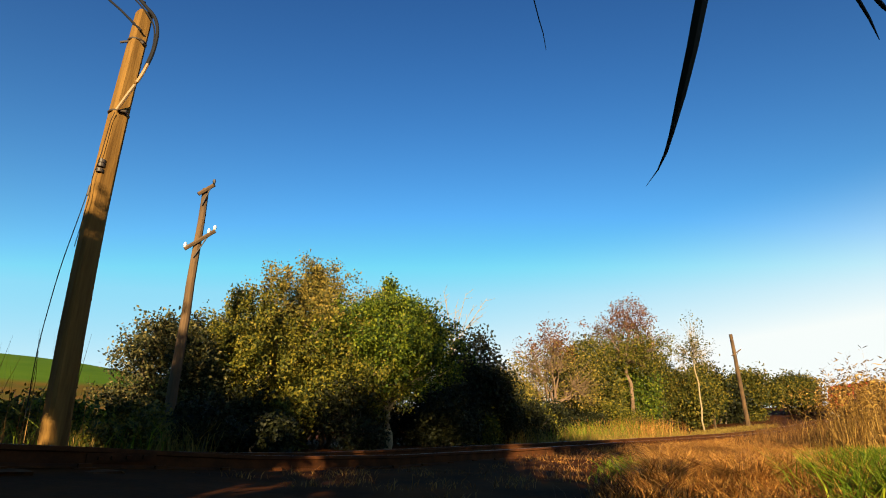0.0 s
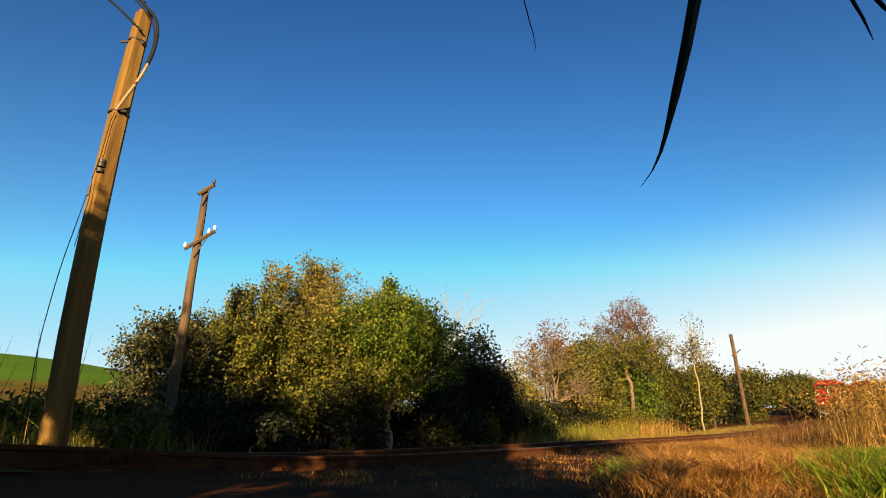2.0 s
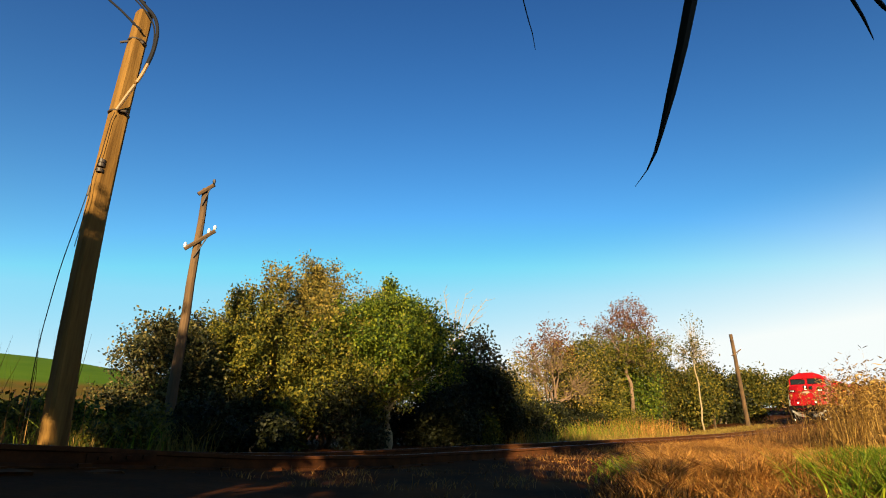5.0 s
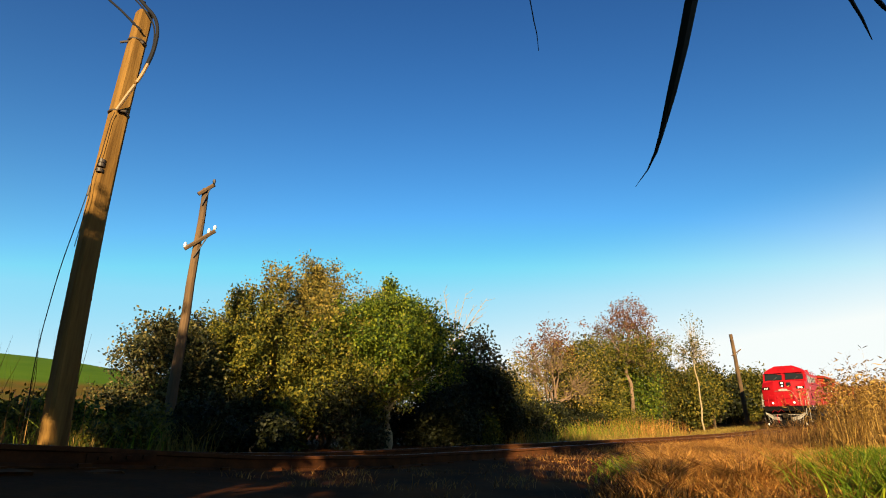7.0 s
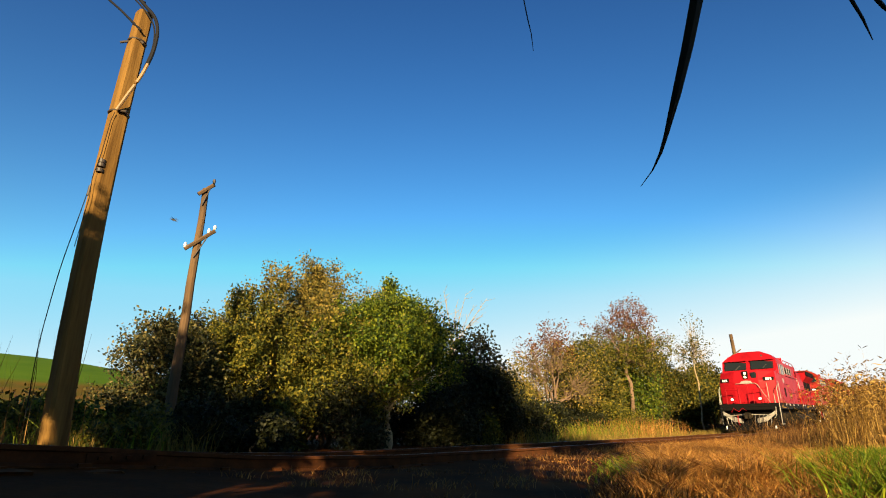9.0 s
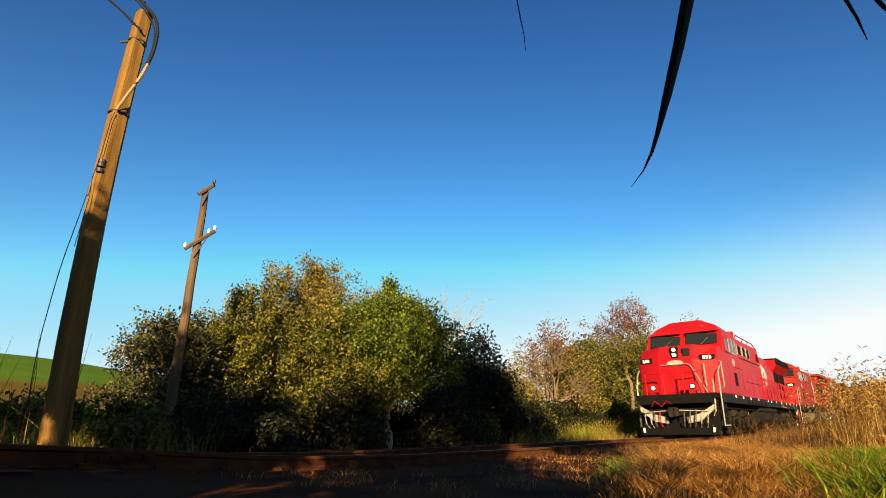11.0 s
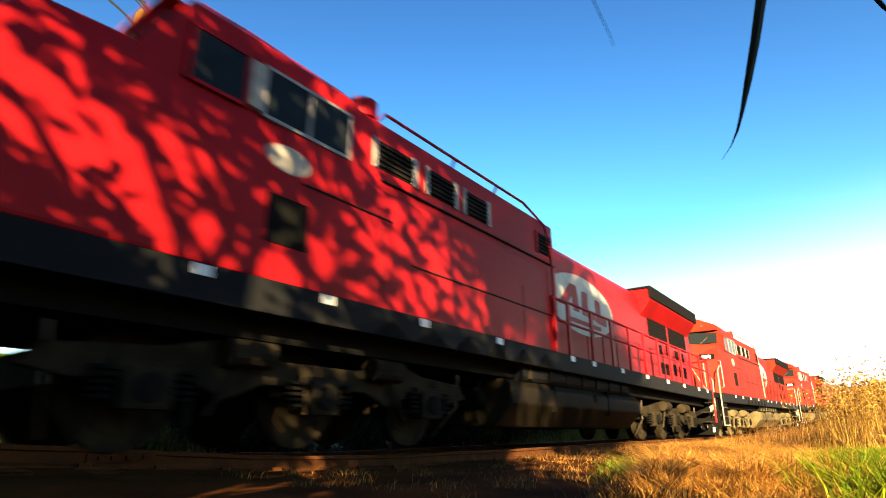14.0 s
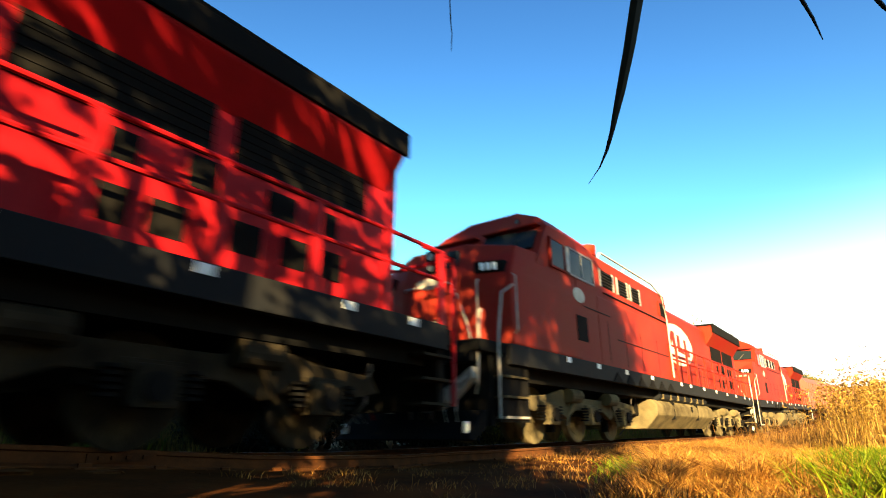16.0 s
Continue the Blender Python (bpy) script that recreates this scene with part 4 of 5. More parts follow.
for row in (("olive bushy undergrowth below the trees", 16.2, 44.5, 6.3, 2.9, LEAF_DEEP, 20, 0.17), ("green bush below the tall tree", 11.8, 38.6, 6.0, 2.6, LEAF_GREEN, 28, 0.17), ("olive bush between taller trees", 8.9, 35.6, 5.4, 2.2, LEAF_DEEP, 29, 0.16), ("golden-olive bush among the trees", 3.0, 27.0, 3.1, 1.8, LEAF_GOLD, 21, 0.13), ("olive bush among taller trees", 8.2, 33.0, 5.0, 2.5, LEAF_DEEP, 22, 0.16), ("round dark olive bush far along the track", 39.0, 74.0, 5.6, 4.2, LEAF_DEEP, 23, 0.32), ("olive-brown bush far along the track", 60.0, 99.0, 6.2, 5.0, LEAF_DEEP, 24, 0.38), ("olive bush beside the leaning pole", 24.5, 55.0, 5.2, 3.4, LEAF_DEEP, 25, 0.24), ("olive bush beside the leaning pole", 20.5, 48.5, 4.4, 2.8, LEAF_DEEP, 26, 0.22), ("dark olive bush far along the track", 30.0, 63.0, 4.4, 3.4, LEAF_DARK_SHADED, 27, 0.28)):
    label, x, y, h, r, leaf, seed, size = row
    make_tree("bush", label, x, y, h, r, leaf, BARK, seed, low=0.0, lobes=13, twigs=64, per=24, size=size, trunk_r=0.08, stems=3, category="bush", group="bushes beyond the track")
# undergrowth along the far side
rng_u = random.Random(8)
for k in range(22):
    s = 3.0 + 1.35 * k
    p = on_track(s, -rng_u.uniform(5.2, 7.2))
    if abs(p.x + 1.5) < 0.9:
        continue
    h = rng_u.uniform(1.0, 1.8) * (0.5 if k < 4 else 1.0)
    make_tree("shrub", "dark tangled shrub at the trees' feet" if k > 3 else "olive weedy shrub beside the pole", p.x, p.y, h, h * 0.85, [LEAF_DARK_SHADED, LEAF_DARK_SHADED, LEAF_OLIVE][k % 3] if k > 3 else [LEAF_OLIVE, LEAF_GREEN, LEAF_GOLD, LEAF_OLIVE][k], BARK, 40 + k, low=0.0, lobes=7, twigs=40, per=24, size=0.11, trunk_r=0.03, stems=3, category="shrub", group="undergrowth")

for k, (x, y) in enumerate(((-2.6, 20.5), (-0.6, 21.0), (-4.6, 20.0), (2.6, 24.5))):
    make_tree("shrub", "shrub behind the trees, leaves darkened for shade", x, y, 2.2, 1.5, LEAF_DARK_SHADED, BARK, 80 + k, low=0.0, lobes=9, twigs=44, per=26, size=0.13, trunk_r=0.04, stems=3, category="shrub", group="undergrowth")

# weedy shrubs below the small tree; several leaf tones are darkened for shade
for k, (x, y, h, leaf) in enumerate(((-4.9, 9.4, 0.55, LEAF_DEEP), (-4.0, 10.2, 0.8, LEAF_DARK_SHADED), (-5.6, 10.4, 0.9, LEAF_DEEP), (-3.1, 10.6, 0.55, LEAF_DARK_SHADED), (-4.6, 11.2, 1.0, LEAF_DARK_SHADED), (-7.4, 10.6, 1.0, LEAF_DEEP), (-8.2, 11.6, 0.9, LEAF_RUST), (-6.6, 9.4, 0.8, LEAF_OLIVE))):
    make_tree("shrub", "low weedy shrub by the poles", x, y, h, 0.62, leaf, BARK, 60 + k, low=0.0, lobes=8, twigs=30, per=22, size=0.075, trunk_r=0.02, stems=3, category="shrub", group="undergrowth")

# grass
def tufts(*spots):
    """Random places close round a few spots, given by bearing and distance."""
    def place(rng, n):
        k = rng.integers(0, len(spots), n)
        a = np.radians(np.array([spots[i][0] for i in k]))
        d = np.array([spots[i][1] for i in k])
        return np.sin(a) * d + rng.normal(0, 0.16, n), np.cos(a) * d + rng.normal(0, 0.22, n)
    return place


sow("weed_tufts", "bright green weed tufts by the track", GRASS_GREEN, 26, 1500, tufts((26.0, 8.4), (25.0, 8.9), (20.3, 5.6), (18.0, 5.2), (27.5, 8.0)), (0.08, 0.24), 0.012, 0.9)
sow("far_verge_grass", "tall mixed olive grass beyond the track", WEED, 1, 9000, strip(18, 60, -4.6, -1.7), (0.08, 0.38), 0.010, 0.5, clump=30)
sow("golden_verge_grass", "tall golden grass beyond the track", GRASS_DRY, 2, 1700, strip(25, 34, -6.0, -3.0), (0.25, 1.1), 0.018, 0.6, clump=28, clump_r=0.3)
sow("green_verge_grass", "green grass among the trees' feet", GRASS_GREEN, 3, 2400, strip(20, 34, -6.5, -3.2), (0.25, 1.0), 0.014, 0.5, clump=40, clump_r=0.25)
sow("olive_verge_weeds", "olive weeds at the trees' feet", WEED, 27, 3000, strip(19, 34, -6.5, -3.2), (0.2, 0.8), 0.013, 0.6, clump=30, clump_r=0.25)
sow("track_bed_grass", "short dry grass between the rails", GRASS_BROWN, 17, 20000, strip(9, 75, -1.9, 1.9, 1.4), (0.03, 0.14), 0.008, 0.8, clump=16, clump_r=0.15)
sow("track_edge_grass", "dry golden grass along the track's edge", GRASS_DRY, 18, 14000, strip(12, 75, 0.8, 2.6, 1.3), (0.04, 0.2), 0.008, 0.8, clump=16, clump_r=0.15)
sow("trackside_straw", "thin dry straw beside the rail", GRASS_DRY, 4, 9000, strip(3, 60, 1.3, 5.0, 1.6), (0.03, 0.10), 0.005, 1.0, clump=36, clump_r=0.10)
sow("trackside_brown", "low brown stubble beside the rail", GRASS_BROWN, 14, 14000, strip(5, 60, 1.2, 5.2, 1.3), (0.02, 0.09), 0.006, 1.2, clump=20, clump_r=0.12)
sow("bank_straw", "thick tawny dry grass on the bank", GRASS_DRY, 5, 56000, wedge(19.5, 35, 3.7, 13), (0.06, 0.24), 0.0085, 0.95, clump=110, clump_r=0.10)
sow("bank_tussocks", "arching tawny grass tussocks on the bank", GRASS_DRY, 25, 26000, wedge(20, 36, 3.9, 11), (0.12, 0.34), 0.010, 1.1, curl=0.6, clump=160, clump_r=0.06)
sow("bank_brown_grass", "brown dry grass on the bank", GRASS_BROWN, 6, 26000, wedge(17, 37, 3.4, 16), (0.05, 0.20), 0.009, 0.9, clump=70, clump_r=0.13)
sow("field_grass", "brown and olive weeds below the green hill", GRASS_BROWN, 19, 11000, wedge(-44, -26, 11, 60), (0.2, 0.7), 0.012, 0.5, clump=24, clump_r=0.3)
sow("dead_stalks", "thin dead weed stalks near the pole", GRASS_BROWN, 23, 26, wedge(-38, -30, 8.6, 10.5), (1.0, 1.9), 0.011, 0.12)
sow("weed_field", "olive-brown weeds below the green hill", WEED, 24, 26000, wedge(-44, -22, 10.5, 45), (0.2, 0.75), 0.014, 0.6, clump=24, clump_r=0.3)
sow("field_weeds", "green weeds beside the pole", GRASS_GREEN, 20, 2200, wedge(-44, -26, 9.0, 22), (0.3, 0.7), 0.014, 0.6, clump=30, clump_r=0.25)
sow("green_grass", "fresh green grass at the bank's edge", GRASS_GREEN, 7, 24000, wedge(34.5, 42, 3.6, 9.5), (0.12, 0.34), 0.011, 0.9, clump=60, clump_r=0.16)
sow("green_weeds", "small bright green weeds by the track", GRASS_GREEN, 8, 2600, wedge(17, 29, 6.5, 12.0), (0.06, 0.18), 0.02, 1.2, clump=60, clump_r=0.16)
sow("far_brown_grass", "brown tall grass along the track", GRASS_BROWN, 10, 22000, strip(16, 80, 2.6, 12), (0.3, 0.9), 0.010, 0.5, clump=30, clump_r=0.4)


def make_reeds(name, label, seed, count, place, h, width, plume):
    """Stalks with a feathery head, as one object."""
    rng = np.random.default_rng(seed)
    xs, ys = place(rng, count)
    zs = np.array([ground_z(float(u), float(v)) for u, v in zip(xs, ys)]) - 0.02
    b = blades(rng, xs, ys, zs, h[0], h[1], width, 0.22, 0.3)
    tips = b[count:, 2]
    heads = tips[:, None, :] - np.array([0, 0, 1.0]) * rng.uniform(0, plume, (count, 14, 1)) + rng.normal(0, plume * 0.09, (count, 14, 3))
    d = rng.normal(0, 1, (count, 14, 3)) * plume * 0.12
    d[:, :, 2] = plume * 0.10
    e = rng.normal(0, 1, (count, 14, 3)) * width * 0.9
    lv = np.stack([heads, heads + d * 0.5 + e, heads + d, heads + d * 0.5 - e], axis=2).reshape(-1, 4, 3)
    low = blades(rng, np.repeat(xs, 3) + rng.normal(0, 0.05, count * 3), np.repeat(ys, 3) + rng.normal(0, 0.05, count * 3), np.repeat(zs, 3), h[0] * 0.4, h[1] * 0.7, width * 1.3, 0.5, 0.5)
    ob = new(name, faces_mesh(name, np.concatenate([b, lv, low]), 4, [REED]))
    return tagged(ob, label, "reeds", kind="stuff")


make_reeds("near_reeds", "two clumps of tall straw reeds by the track", 31, 70, lambda rng, n: (np.where(rng.uniform(0, 1, n) < 0.5, 5.0, 5.25) + rng.normal(0, 0.09, n), 7.6 + rng.normal(0, 0.25, n)), (0.8, 1.15), 0.007, 0.2)
make_reeds("straw_reeds", "tall straw-coloured feathery reeds beside the track", 32, 620, wedge(34, 42, 9, 20), (0.7, 1.5), 0.007, 0.35)
make_reeds("far_reeds", "far feathery reeds along the track", 33, 360, strip(24, 80, 5.0, 12), (0.7, 1.5), 0.012, 0.5)
make_reeds("screen_reeds", "tall reeds that half hide the far track", 34, 640, wedge(35.1, 38.5, 18, 42), (0.9, 1.9), 0.013, 0.45)
make_reeds("tall_reeds", "dense tall reeds before the far track", 35, 520, wedge(36.6, 41, 20, 38), (1.1, 2.0), 0.013, 0.45)



# ---- poles ----
def square_pole(pole, base, top, w0, w1, mat, bow=0.0):
    b, t = Vector(base), Vector(top)
    ax = (t - b).normalized()
    u = Vector((0.80, -0.6, 0)).cross(ax).normalized()
    v = ax.cross(u)
    bm = bmesh.new()
    rings = []
    for k in range(9):
        f = k / 8
        bend = bow * math.sin(math.pi * f)
        w = (w0 + (w1 - w0) * f) * 0.5
        c = b.lerp(t, f) + Vector((0.012 * noise.noise(Vector((k * 0.7, 3, 0))) + bend, 0.012 * noise.noise(Vector((k * 0.7, 9, 0))), 0))
        rings.append([c + u * (w * p) + v * (w * q) for p, q in ((-1, -0.7), (-0.7, -1), (0.7, -1), (1, -0.7), (1, 0.7), (0.7, 1), (-0.7, 1), (-1, 0.7))])
    loft(bm, *rings)
    part("shaft", bm, mat, pole)
    return ax, u, v


def make_near_pole():
    pole = thing("utility_pole", "thick weathered timber utility pole with looping cables", "utility pole")
    b, t = Vector((-4.66, 7.2, -0.35)), Vector((-4.65, 7.16, 6.30))
    square_pole(pole, b, t, 0.27, 0.205, POLE, -0.095)
    def at(z, dx, dy):
        f = (z + 0.35) / 6.77
        return b.lerp(t, f) + Vector((dx - 0.095 * math.sin(math.pi * min(f, 1.0)), dy, 0))
    for z, r in ((5.88, 0.12), (4.62, 0.13)):
        bm = bmesh.new()
        ring = [at(z, r * math.cos(a), r * math.sin(a)) for a in [k * 2 * math.pi / 16 for k in range(17)]]
        rod(bm, ring, 0.016, 6)
        part("iron_band", bm, IRON, pole)
    for path in ([at(5.86, -0.09, -0.06), at(5.81, -0.19, -0.1)], [at(5.86, 0.09, -0.06), at(5.80, 0.16, -0.08)], [at(4.62, 0.06, -0.1), at(4.6, 0.18, -0.12)], [at(3.45, -0.12, -0.06), at(3.30, -0.125, -0.06)]):
        part("pole_pin", rods(0.018, path), IRON, pole)
    bm = bmesh.new()
    for z in (3.64, 3.72, 3.78):
        disc(bm, at(z, 0.02, -0.145), "z", 0.045, 0.05, 12)
    part("insulator", bm, IRON, pole, "small dark glazed insulator")
    loop = curved([at(4.60, 0.06, -0.16), at(4.85, 0.18, -0.18), at(5.15, 0.31, -0.19), at(5.45, 0.39, -0.2), at(5.7, 0.41, -0.2), at(5.95, 0.39, -0.2), at(6.2, 0.29, -0.18), at(6.45, 0.08, -0.12), at(6.85, -0.25, 0.0)])
    part("cable_tail", rods(0.023, loop[:17]), CABLE_TAN, pole, "tan lower cable end")
    part("cable_drip_loop", rods(0.026, loop[16:]), CABLE, pole, "looping black cable")
    part("second_loop", rods(0.012, curved([at(5.3, 0.32, -0.18), at(5.65, 0.37, -0.18), at(6.0, 0.32, -0.18), at(6.3, 0.14, -0.14), at(6.75, -0.24, 0.0)])), CABLE, pole)
    part("drop_wire", rods(0.006, curved([at(3.4, -0.13, -0.06), at(2.9, -0.19, -0.06), at(2.3, -0.27, -0.06), at(1.7, -0.33, -0.05), at(1.1, -0.37, -0.04), at(0.3, -0.39, 0.0)])), CABLE, pole)
    part("split_wire", rods(0.005, [at(4.55, 0.05, -0.17), at(4.4, 0.03, -0.18), at(3.9, 0.02, -0.19), at(3.5, -0.02, -0.2), at(3.2, 0.0, -0.2), at(2.5, -0.05, -0.21)]), CABLE, pole)
    # lines that leave overhead
    part("overhead_line", rods(0.018, [at(6.55, 0.03, -0.1), at(6.75, -0.25, -0.05), at(7.3, -1.0, 0.2), at(9.0, -4.0, 1.5)], [at(6.0, 0.1, -0.13), at(6.45, -0.35, -0.05), at(6.8, -0.7, 0.1), at(9.0, -3.0, 1.0)]), CABLE, pole, "black overhead cable")


def make_far_pole(base, top, w0, w1, arms, label):
    pole = thing("utility_pole", label, "utility pole")
    b, t = Vector(base), Vector(top)
    bm = bmesh.new()
    rod(bm, [b.lerp(t, k / 8) + Vector((0.01 * math.sin(k * 2.1), 0, 0)) for k in range(9)], w0, 10, w1)
    part("shaft", bm, POLE_GREY, pole)
    for f, length, tilt, pins in arms:
        c = b.lerp(t, f)
        d = Vector((0.9, 0.35, tilt)).normalized()
        a0, a1 = c - d * length * 0.35, c + d * length * 0.65
        arm = part("cross_arm", rods(0.045, [a0 + Vector((0, -0.1, 0)), a1 + Vector((0, -0.1, 0))], sides=6), POLE_GREY, pole)
        for g in pins:
            q = a0.lerp(a1, g) + Vector((0, -0.1, 0))
            ins = bmesh.new()
            for z, r in ((0.06, 0.030), (0.095, 0.036), (0.125, 0.026)):
                disc(ins, q + Vector((0, 0, z)), "z", r, 0.04, 10)
            part("insulator", ins, CHINA if length > 0.6 else IRON, arm)
            part("pin", rods(0.012, [q, q + Vector((0, 0, 0.12))]), IRON, arm)
        part("brace", rods(0.014, [c + Vector((0, -0.1, -0.35)), a1.lerp(c, 0.3) + Vector((0, -0.1, 0))]), IRON, pole)


make_near_pole()
make_far_pole((-5.60, 12.08, -0.4), (-5.48, 11.95, 5.5), 0.12, 0.07, [(0.775, 0.75, 0.85, (0.0, 0.78, 0.98)), (0.985, 0.42, 0.9, (0.95,))], "grey timber utility pole with cross-arm and white insulators")
make_far_pole((26.67, 51.15, 0.6), (25.44, 49.48, 8.82), 0.20, 0.14, [(0.8, 1.3, 0.5, (0.98,))], "leaning timber utility pole beside the track far along")
make_post = thing("fence_post", "short grey timber post beyond the track", "fence post")
part("shaft", rods(0.1, [(22.6, 48.6, 0.3), (22.5, 48.5, 2.4)]), POLE_GREY, make_post)


# ---- unseen trees behind the camera that shade the track ----
def make_shade_tree(x, y, height, radius, seed, lobes, twigs, low, per, spread):
    return make_tree("shade_tree", "unseen broad leafy tree behind the camera, added for shade", x, y, height, radius, SHADY_LEAF, BARK, seed, low=low, lobes=lobes, twigs=twigs, per=per, size=0.24, trunk_r=0.14, fork=max(0.3, low * 0.8), group="shade trees", spread=spread)


# the trees at x -13 and -19.5 are added only to block skylight
for row in ((-5.1, -6.6, 6.5, 0.8, 73, 12, 22, 0.66, 22, 1.1), (-7.4, -6.6, 7.9, 1.9, 76, 14, 19, 0.40, 22, 1.3), (-2.5, -6.4, 7.7, 2.4, 74, 10, 4, 0.56, 44, 1.5), (2.4, -6.6, 8.7, 1.4, 81, 11, 15, 0.55, 26, 1.3), (0.0, -6.6, 11.4, 1.7, 75, 12, 12, 0.47, 38, 1.6), (-3.6, -4.4, 3.65, 1.7, 77, 14, 70, 0.0, 20, 1.5), (-0.7, -4.6, 5.2, 1.45, 78, 12, 24, 0.0, 18, 1.2), (-13.0, -9.0, 10.5, 3.4, 82, 16, 40, 0.1, 24, 1.6), (-19.5, -11.0, 12.0, 3.8, 83, 16, 40, 0.1, 24, 1.6), (0.1, -2.6, 2.0, 0.5, 79, 9, 40, 0.0, 16, 1.0)):
    make_shade_tree(*row)


# ---- an unseen wood added behind the camera to cut low skylight ----
def make_unseen_wood():
    rng = np.random.default_rng(91)
    n = 2600
    a = np.radians(rng.uniform(80, 290, n))
    d = rng.uniform(62, 80, n)
    h = 15.0 * np.sqrt(rng.uniform(0.0, 1.0, n)) * (0.86 + 0.14 * np.sin(a * 31.0))
    tips = np.stack([np.sin(a) * d, np.cos(a) * d, h - 0.3], 1)
    lv = scatter_leaves(rng, tips, 1.1, 12, 1.5)
    ob = new("unseen_wood", faces_mesh("unseen_wood", lv, 4, [SHADY_LEAF]))
    tagged(ob, "unseen wood added behind the camera to block skylight", "wood", kind="stuff")


make_unseen_wood()


# ---- hanging leaf blades close before the lens ----
SLIM = (0.82, 0.951)


def strip_blade(name, label, pts, widths):
    """A long thin folded blade through points in its own space."""
    ob = thing(name, label, "grass", "hanging grass")
    bm = bmesh.new()
    rows = []
    for p, w in zip(pts, widths):
        p = Vector((p[0] * SLIM[0], 0, p[2] * SLIM[1]))
        rows.append([bm.verts.new(p + Vector((-w, 0.25 * w, 0))), bm.verts.new(p + Vector((0, -0.2 * w, 0))), bm.verts.new(p + Vector((w, 0.25 * w, 0))), bm.verts.new(p + Vector((0, 0.12 * w, 0)))])
    for a, b in zip(rows, rows[1:]):
        for i in range(4):
            bm.faces.new((a[i], a[(i + 1) % 4], b[(i + 1) % 4], b[i]))
    bm.faces.new(rows[0][::-1])
    bm.faces.new(rows[-1])
    part("blade", bm, BLADE, ob)
    return ob


# the blade's own space: x along the picture's right, z up its height, 0 where it leaves the view
big_blade = strip_blade("hanging_grass", "long dark hanging leaf blade with a curled tip", [(0.10, 0, 0.25), (0.045, 0, 0.12), (0, 0, 0), (-0.016, 0, -0.07), (-0.035, 0, -0.14), (-0.053, 0, -0.20), (-0.063, 0, -0.228), (-0.077, 0, -0.254), (-0.098, 0, -0.279)], [0.0105, 0.0105, 0.0095, 0.0085, 0.0068, 0.0036, 0.0026, 0.0012, 0.0004])
thin_blade = strip_blade("hanging_grass", "thin dark hanging strand", [(-0.05, 0, 0.2), (0, 0, 0), (0.009, 0, -0.03), (0.016, 0, -0.05), (0.021, 0, -0.075)], [0.0008, 0.0009, 0.0009, 0.0007, 0.0004])
side_blade = strip_blade("hanging_grass", "dark blurred leaf blade at the edge of view", [(-0.06, 0, 0.12), (0, 0, 0), (0.018, 0, -0.026), (0.036, 0, -0.06)], [0.006, 0.004, 0.003, 0.0008])

corner_blade = strip_blade("hanging_grass", "short dark leaf tip at the corner of view", [(-0.04, 0, 0.05), (-0.008, 0, 0.002), (0.006, 0, -0.012), (0.02, 0, -0.024)], [0.006, 0.006, 0.005, 0.002])


# ---- a small bird that leaves the trees ----
def make_bird():
    bird = thing("bird", "small dark bird flying over the trees", "bird")
    bm = bmesh.new()
    rod(bm, [(-0.13, 0, 0), (-0.07, 0, 0.0), (0.0, 0, 0.005), (0.06, 0, 0.01)], 0.01, 8, 0.035)
    rod(bm, [(0.06, 0, 0.012), (0.1, 0, 0.016), (0.13, 0, 0.01)], 0.03, 8, 0.005)
    part("body", bm, FEATHER, bird)
    for side in (1, -1):
        bm = bmesh.new()
        prism(bm, [(0.05, 0), (0.03, side * 0.12), (-0.04, side * 0.2), (-0.04, side * 0.1), (-0.04, 0)], "z", 0.0, 0.006)
        wing = part("wing", bm, FEATHER, bird)
        wing.rotation_euler = (side * 0.5, 0, 0)
    return bird


BIRD = make_bird()


# ---- motion ----
def head_s(t):
    """Where the first coupler stands along the track at t seconds."""
    d = t - 12.5
    near = 0.36 * math.exp(-((t - 11.2) / 1.0) ** 2) - 0.3 * math.exp(-((t - 13.4) / 0.6) ** 2) + 0.18 * math.exp(-((t - 15.0) / 0.5) ** 2) - 0.15 * math.exp(-((t - 7) / 1.5) ** 2)
    return 10.467 - 7.3011 * d - 0.0517 * d * d + near


def car_pose(s, back, front_axle, rear_axle):
    """The pose of a car whose coupler face is at s + back."""
    a, b = on_track(s + back + front_axle), on_track(s + back + rear_axle)
    f = (a - b).normalized()
    left = Vector((0, 0, 1)).cross(f).normalized()
    up = f.cross(left)
    left = (left + up * 0.0127).normalized()
    up = f.cross(left)
    o = a + f * front_axle
    return Matrix(((f.x, left.x, up.x, o.x), (f.y, left.y, up.y, o.y), (f.z, left.z, up.z, o.z), (0, 0, 0, 1)))


def in_view(x, y, far):
    """A place by its share of the picture's width and height, far metres ahead."""
    half = math.tan(radians(76.33) / 2)
    return VIEW @ Vector(((2 * x - 1) * half * far, (1 - 2 * y) * half * far * 882 / 1568, -far))


def hang(far, x0, y0, turn):
    """A blade's pose: where it leaves the view and how it leans, in the picture's plane."""
    m = VIEW.to_3x3().to_4x4() @ Euler((radians(-90), 0, 0)).to_matrix().to_4x4() @ Euler((0, radians(turn), 0)).to_matrix().to_4x4()
    return Matrix.Translation(in_view(x0, y0, far)) @ m


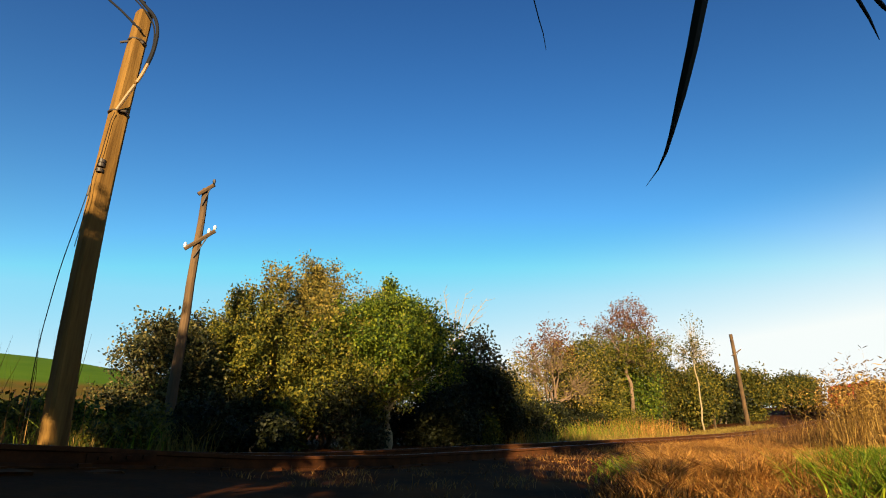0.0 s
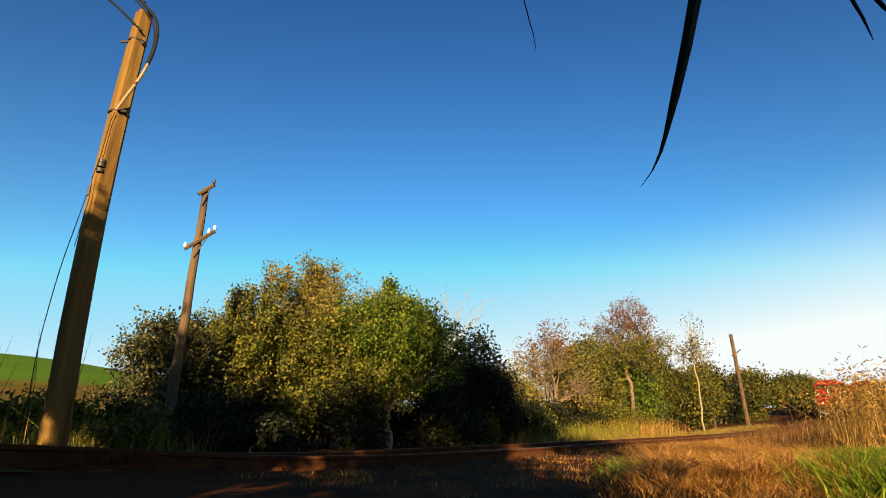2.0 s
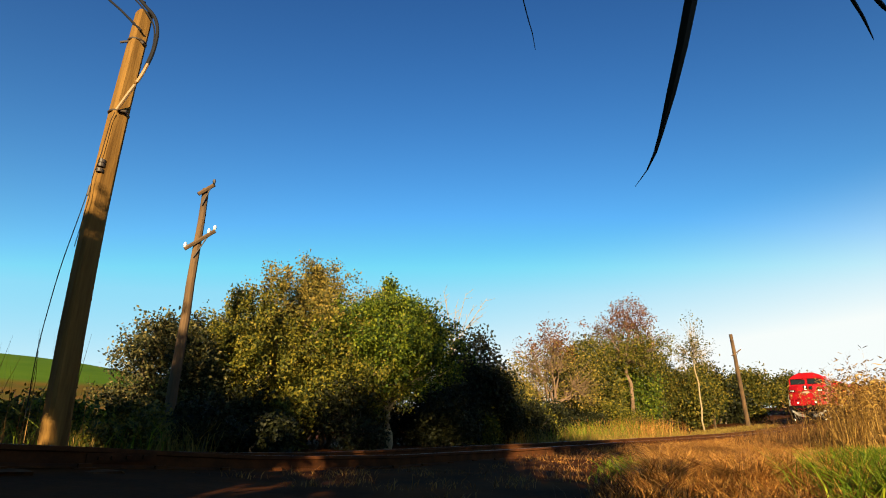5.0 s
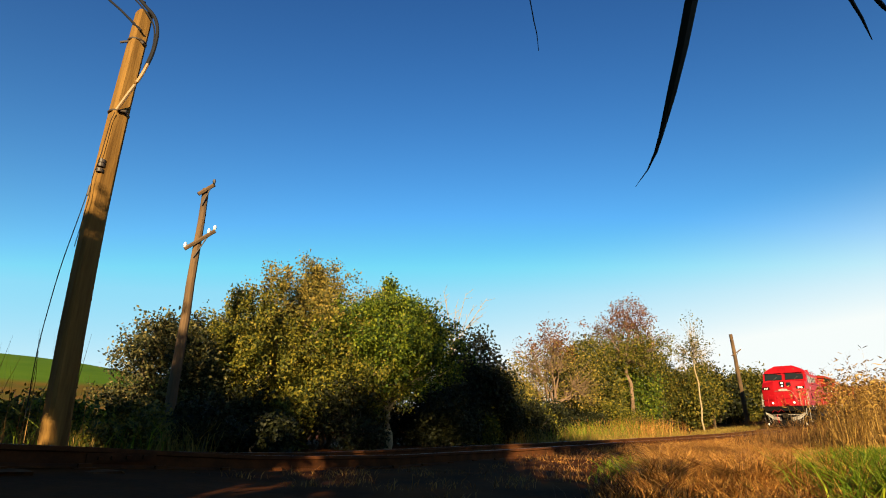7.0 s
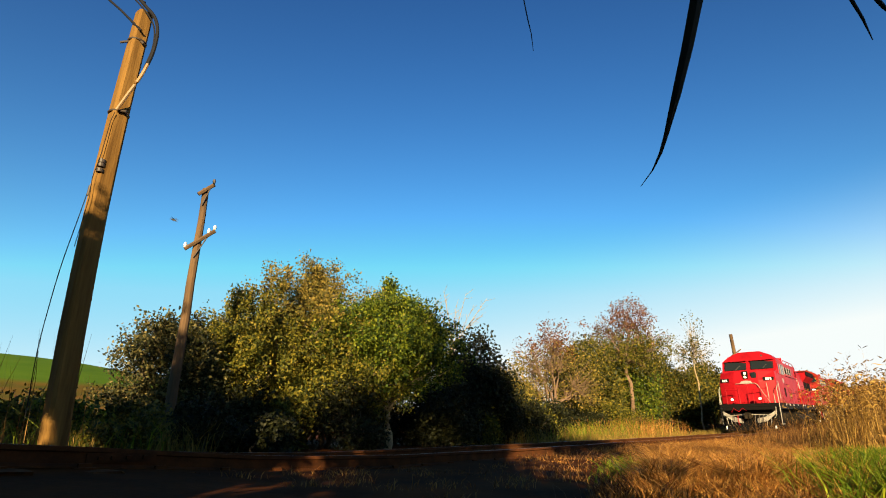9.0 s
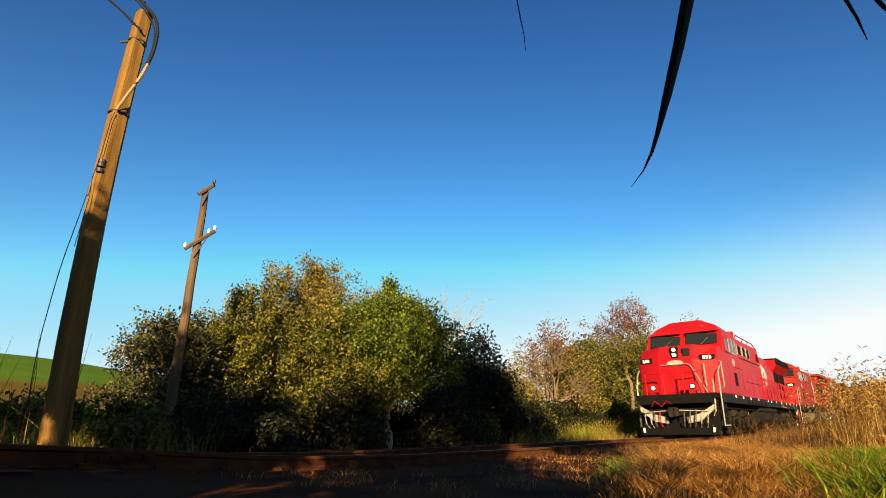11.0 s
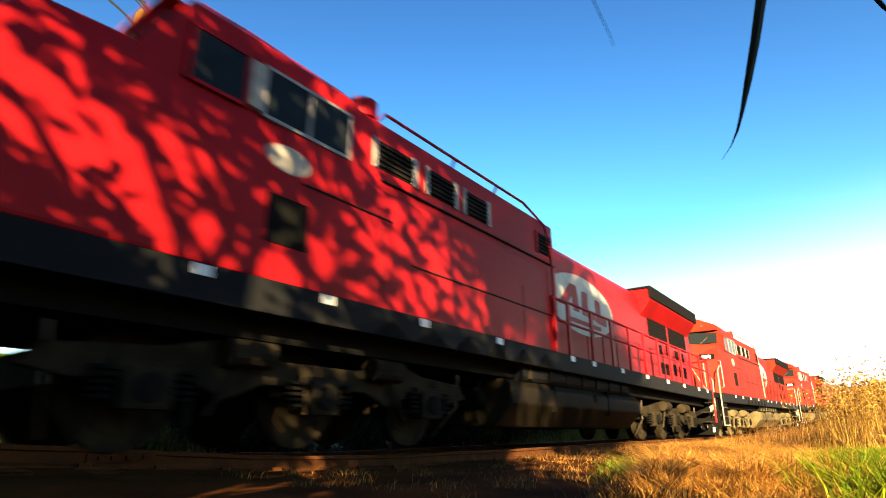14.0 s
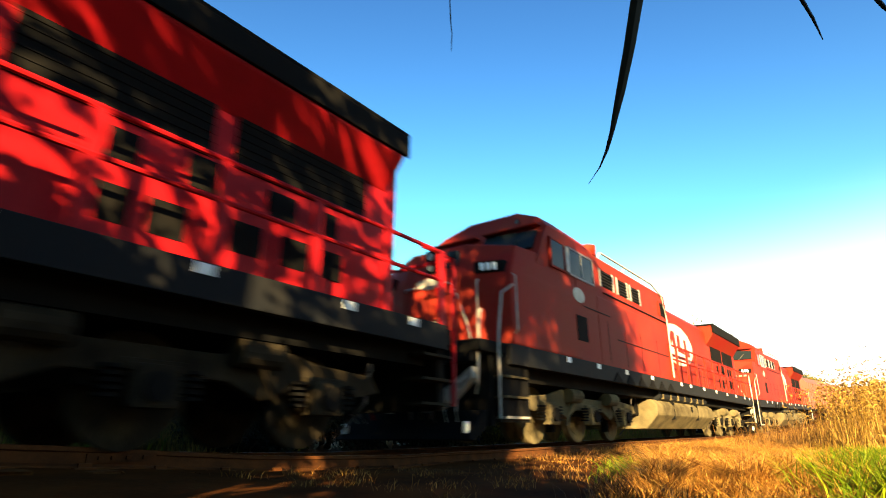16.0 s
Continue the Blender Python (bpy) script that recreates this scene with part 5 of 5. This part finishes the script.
def motions():
    walk(cam, [(0, VIEW), (16, VIEW)], EXPOSURES)
    times = [0.5 * k for k in range(33)]
    for k, (loco, wheels) in enumerate(LOCOS):
        walk(loco, [(t, car_pose(head_s(t), 22.3 * k, 4.9, 18.1)) for t in times])
        for wheel, x in wheels:
            walk(wheel, [(0.1 * j, Matrix.Translation((x, 0, 0.5)) @ Euler((0, (head_s(0) - head_s(0.1 * j)) / 0.5, 0)).to_matrix().to_4x4()) for j in range(161)])
    for k, w in enumerate(WAGONS):
        walk(w, [(t, car_pose(head_s(t), 66.9 + 16.0 * k, 2.2, 13.8)) for t in times])
    # the big blade: seconds, across, lean
    rows = [(0, 1243, 0), (0.5, 1241, 0), (1.0, 1237, 0), (1.5, 1233, -1), (2.5, 1228, 0), (3.5, 1218, -1), (4.2, 1219, 0), (5.3, 1225, 0), (6.3, 1219, -1), (7, 1225, 0), (8, 1229, 0), (9, 1234, 0), (10.2, 1226, 0), (11.3, 1217, 0), (12, 1218, 0), (12.5, 1221, 0), (13, 1222, 0), (13.3, 1238, -1), (13.5, 1255, -1.5), (13.7, 1284, -2), (14.0, 1348, -3), (14.2, 1396, -3), (14.35, 1408, -2), (14.5, 1412, -1), (14.7, 1385, 0.5), (15.0, 1315, 1.5), (15.2, 1258, 2), (15.5, 1190, 0.5), (15.8, 1142, -1), (16, 1128, -2)]
    nearness = [(0, 0.8), (13.0, 0.8), (13.3, 0.84), (13.5, 0.87), (14.0, 0.95), (14.5, 0.83), (14.8, 0.73), (15.0, 0.69), (15.2, 0.70), (15.5, 0.75), (16, 0.82)]
    walk(big_blade, [(t, hang(float(np.interp(t, [q[0] for q in nearness], [q[1] for q in nearness])), x / 1568, 0.0, a)) for t, x, a in rows])
    rows = [(0, 945, 0), (1.5, 934, 0), (3.5, 912, 0), (5, 926, 0), (7, 938, -4), (8, 943, -4), (9, 927, -3), (11.3, 915, -4), (12, 926, -3), (12.5, 908, 0), (13, 920, 0), (13.5, 972, 4), (14, 1050, 10), (14.3, 1170, 18), (14.8, 1060, 20), (15.2, 930, 8), (15.5, 862, 6), (16, 796, -12)]
    walk(thin_blade, [(t, hang(0.8, x / 1568, 0.0, -a)) for t, x, a in rows])
    rows = [(0, 1520, 0), (1.5, 1511, 0), (3.5, 1507, 0), (5, 1510, 0), (7, 1507, 0), (9, 1508, 0), (11.3, 1498, 0), (12.5, 1502, 0), (13, 1532, 0), (13.5, 1566, 0), (14, 1620, 0), (14.5, 1610, 0), (15, 1500, 0), (15.5, 1436, 0), (16, 1420, 0)]
    walk(side_blade, [(t, hang(0.8, x / 1568, 0.0, a)) for t, x, a in rows])
    walk(corner_blade, [(0, hang(0.8, 1561 / 1568, 0.0, 0)), (16, hang(0.8, 1561 / 1568, 0.0, 0))])
    sit = in_view(500 / 1568, 530 / 882, 20.5)
    way = [(0, sit), (8.1, sit), (8.3, in_view(492 / 1568, 474 / 882, 20)), (8.5, in_view(450 / 1568, 458 / 882, 20)), (8.7, in_view(404 / 1568, 440 / 882, 20)), (9.0, in_view(307 / 1568, 390 / 882, 20)), (9.2, in_view(253 / 1568, 356 / 882, 20)), (9.8, in_view(90 / 1568, 280 / 882, 20)), (10.6, in_view(-150 / 1568, 190 / 882, 20)), (16, in_view(-1800 / 1568, 100 / 882, 24))]
    walk(BIRD, [(t, Matrix.Translation(p) @ Euler((0.3 * math.sin(t * 9), -0.3, math.pi)).to_matrix().to_4x4()) for t, p in way])


motions()
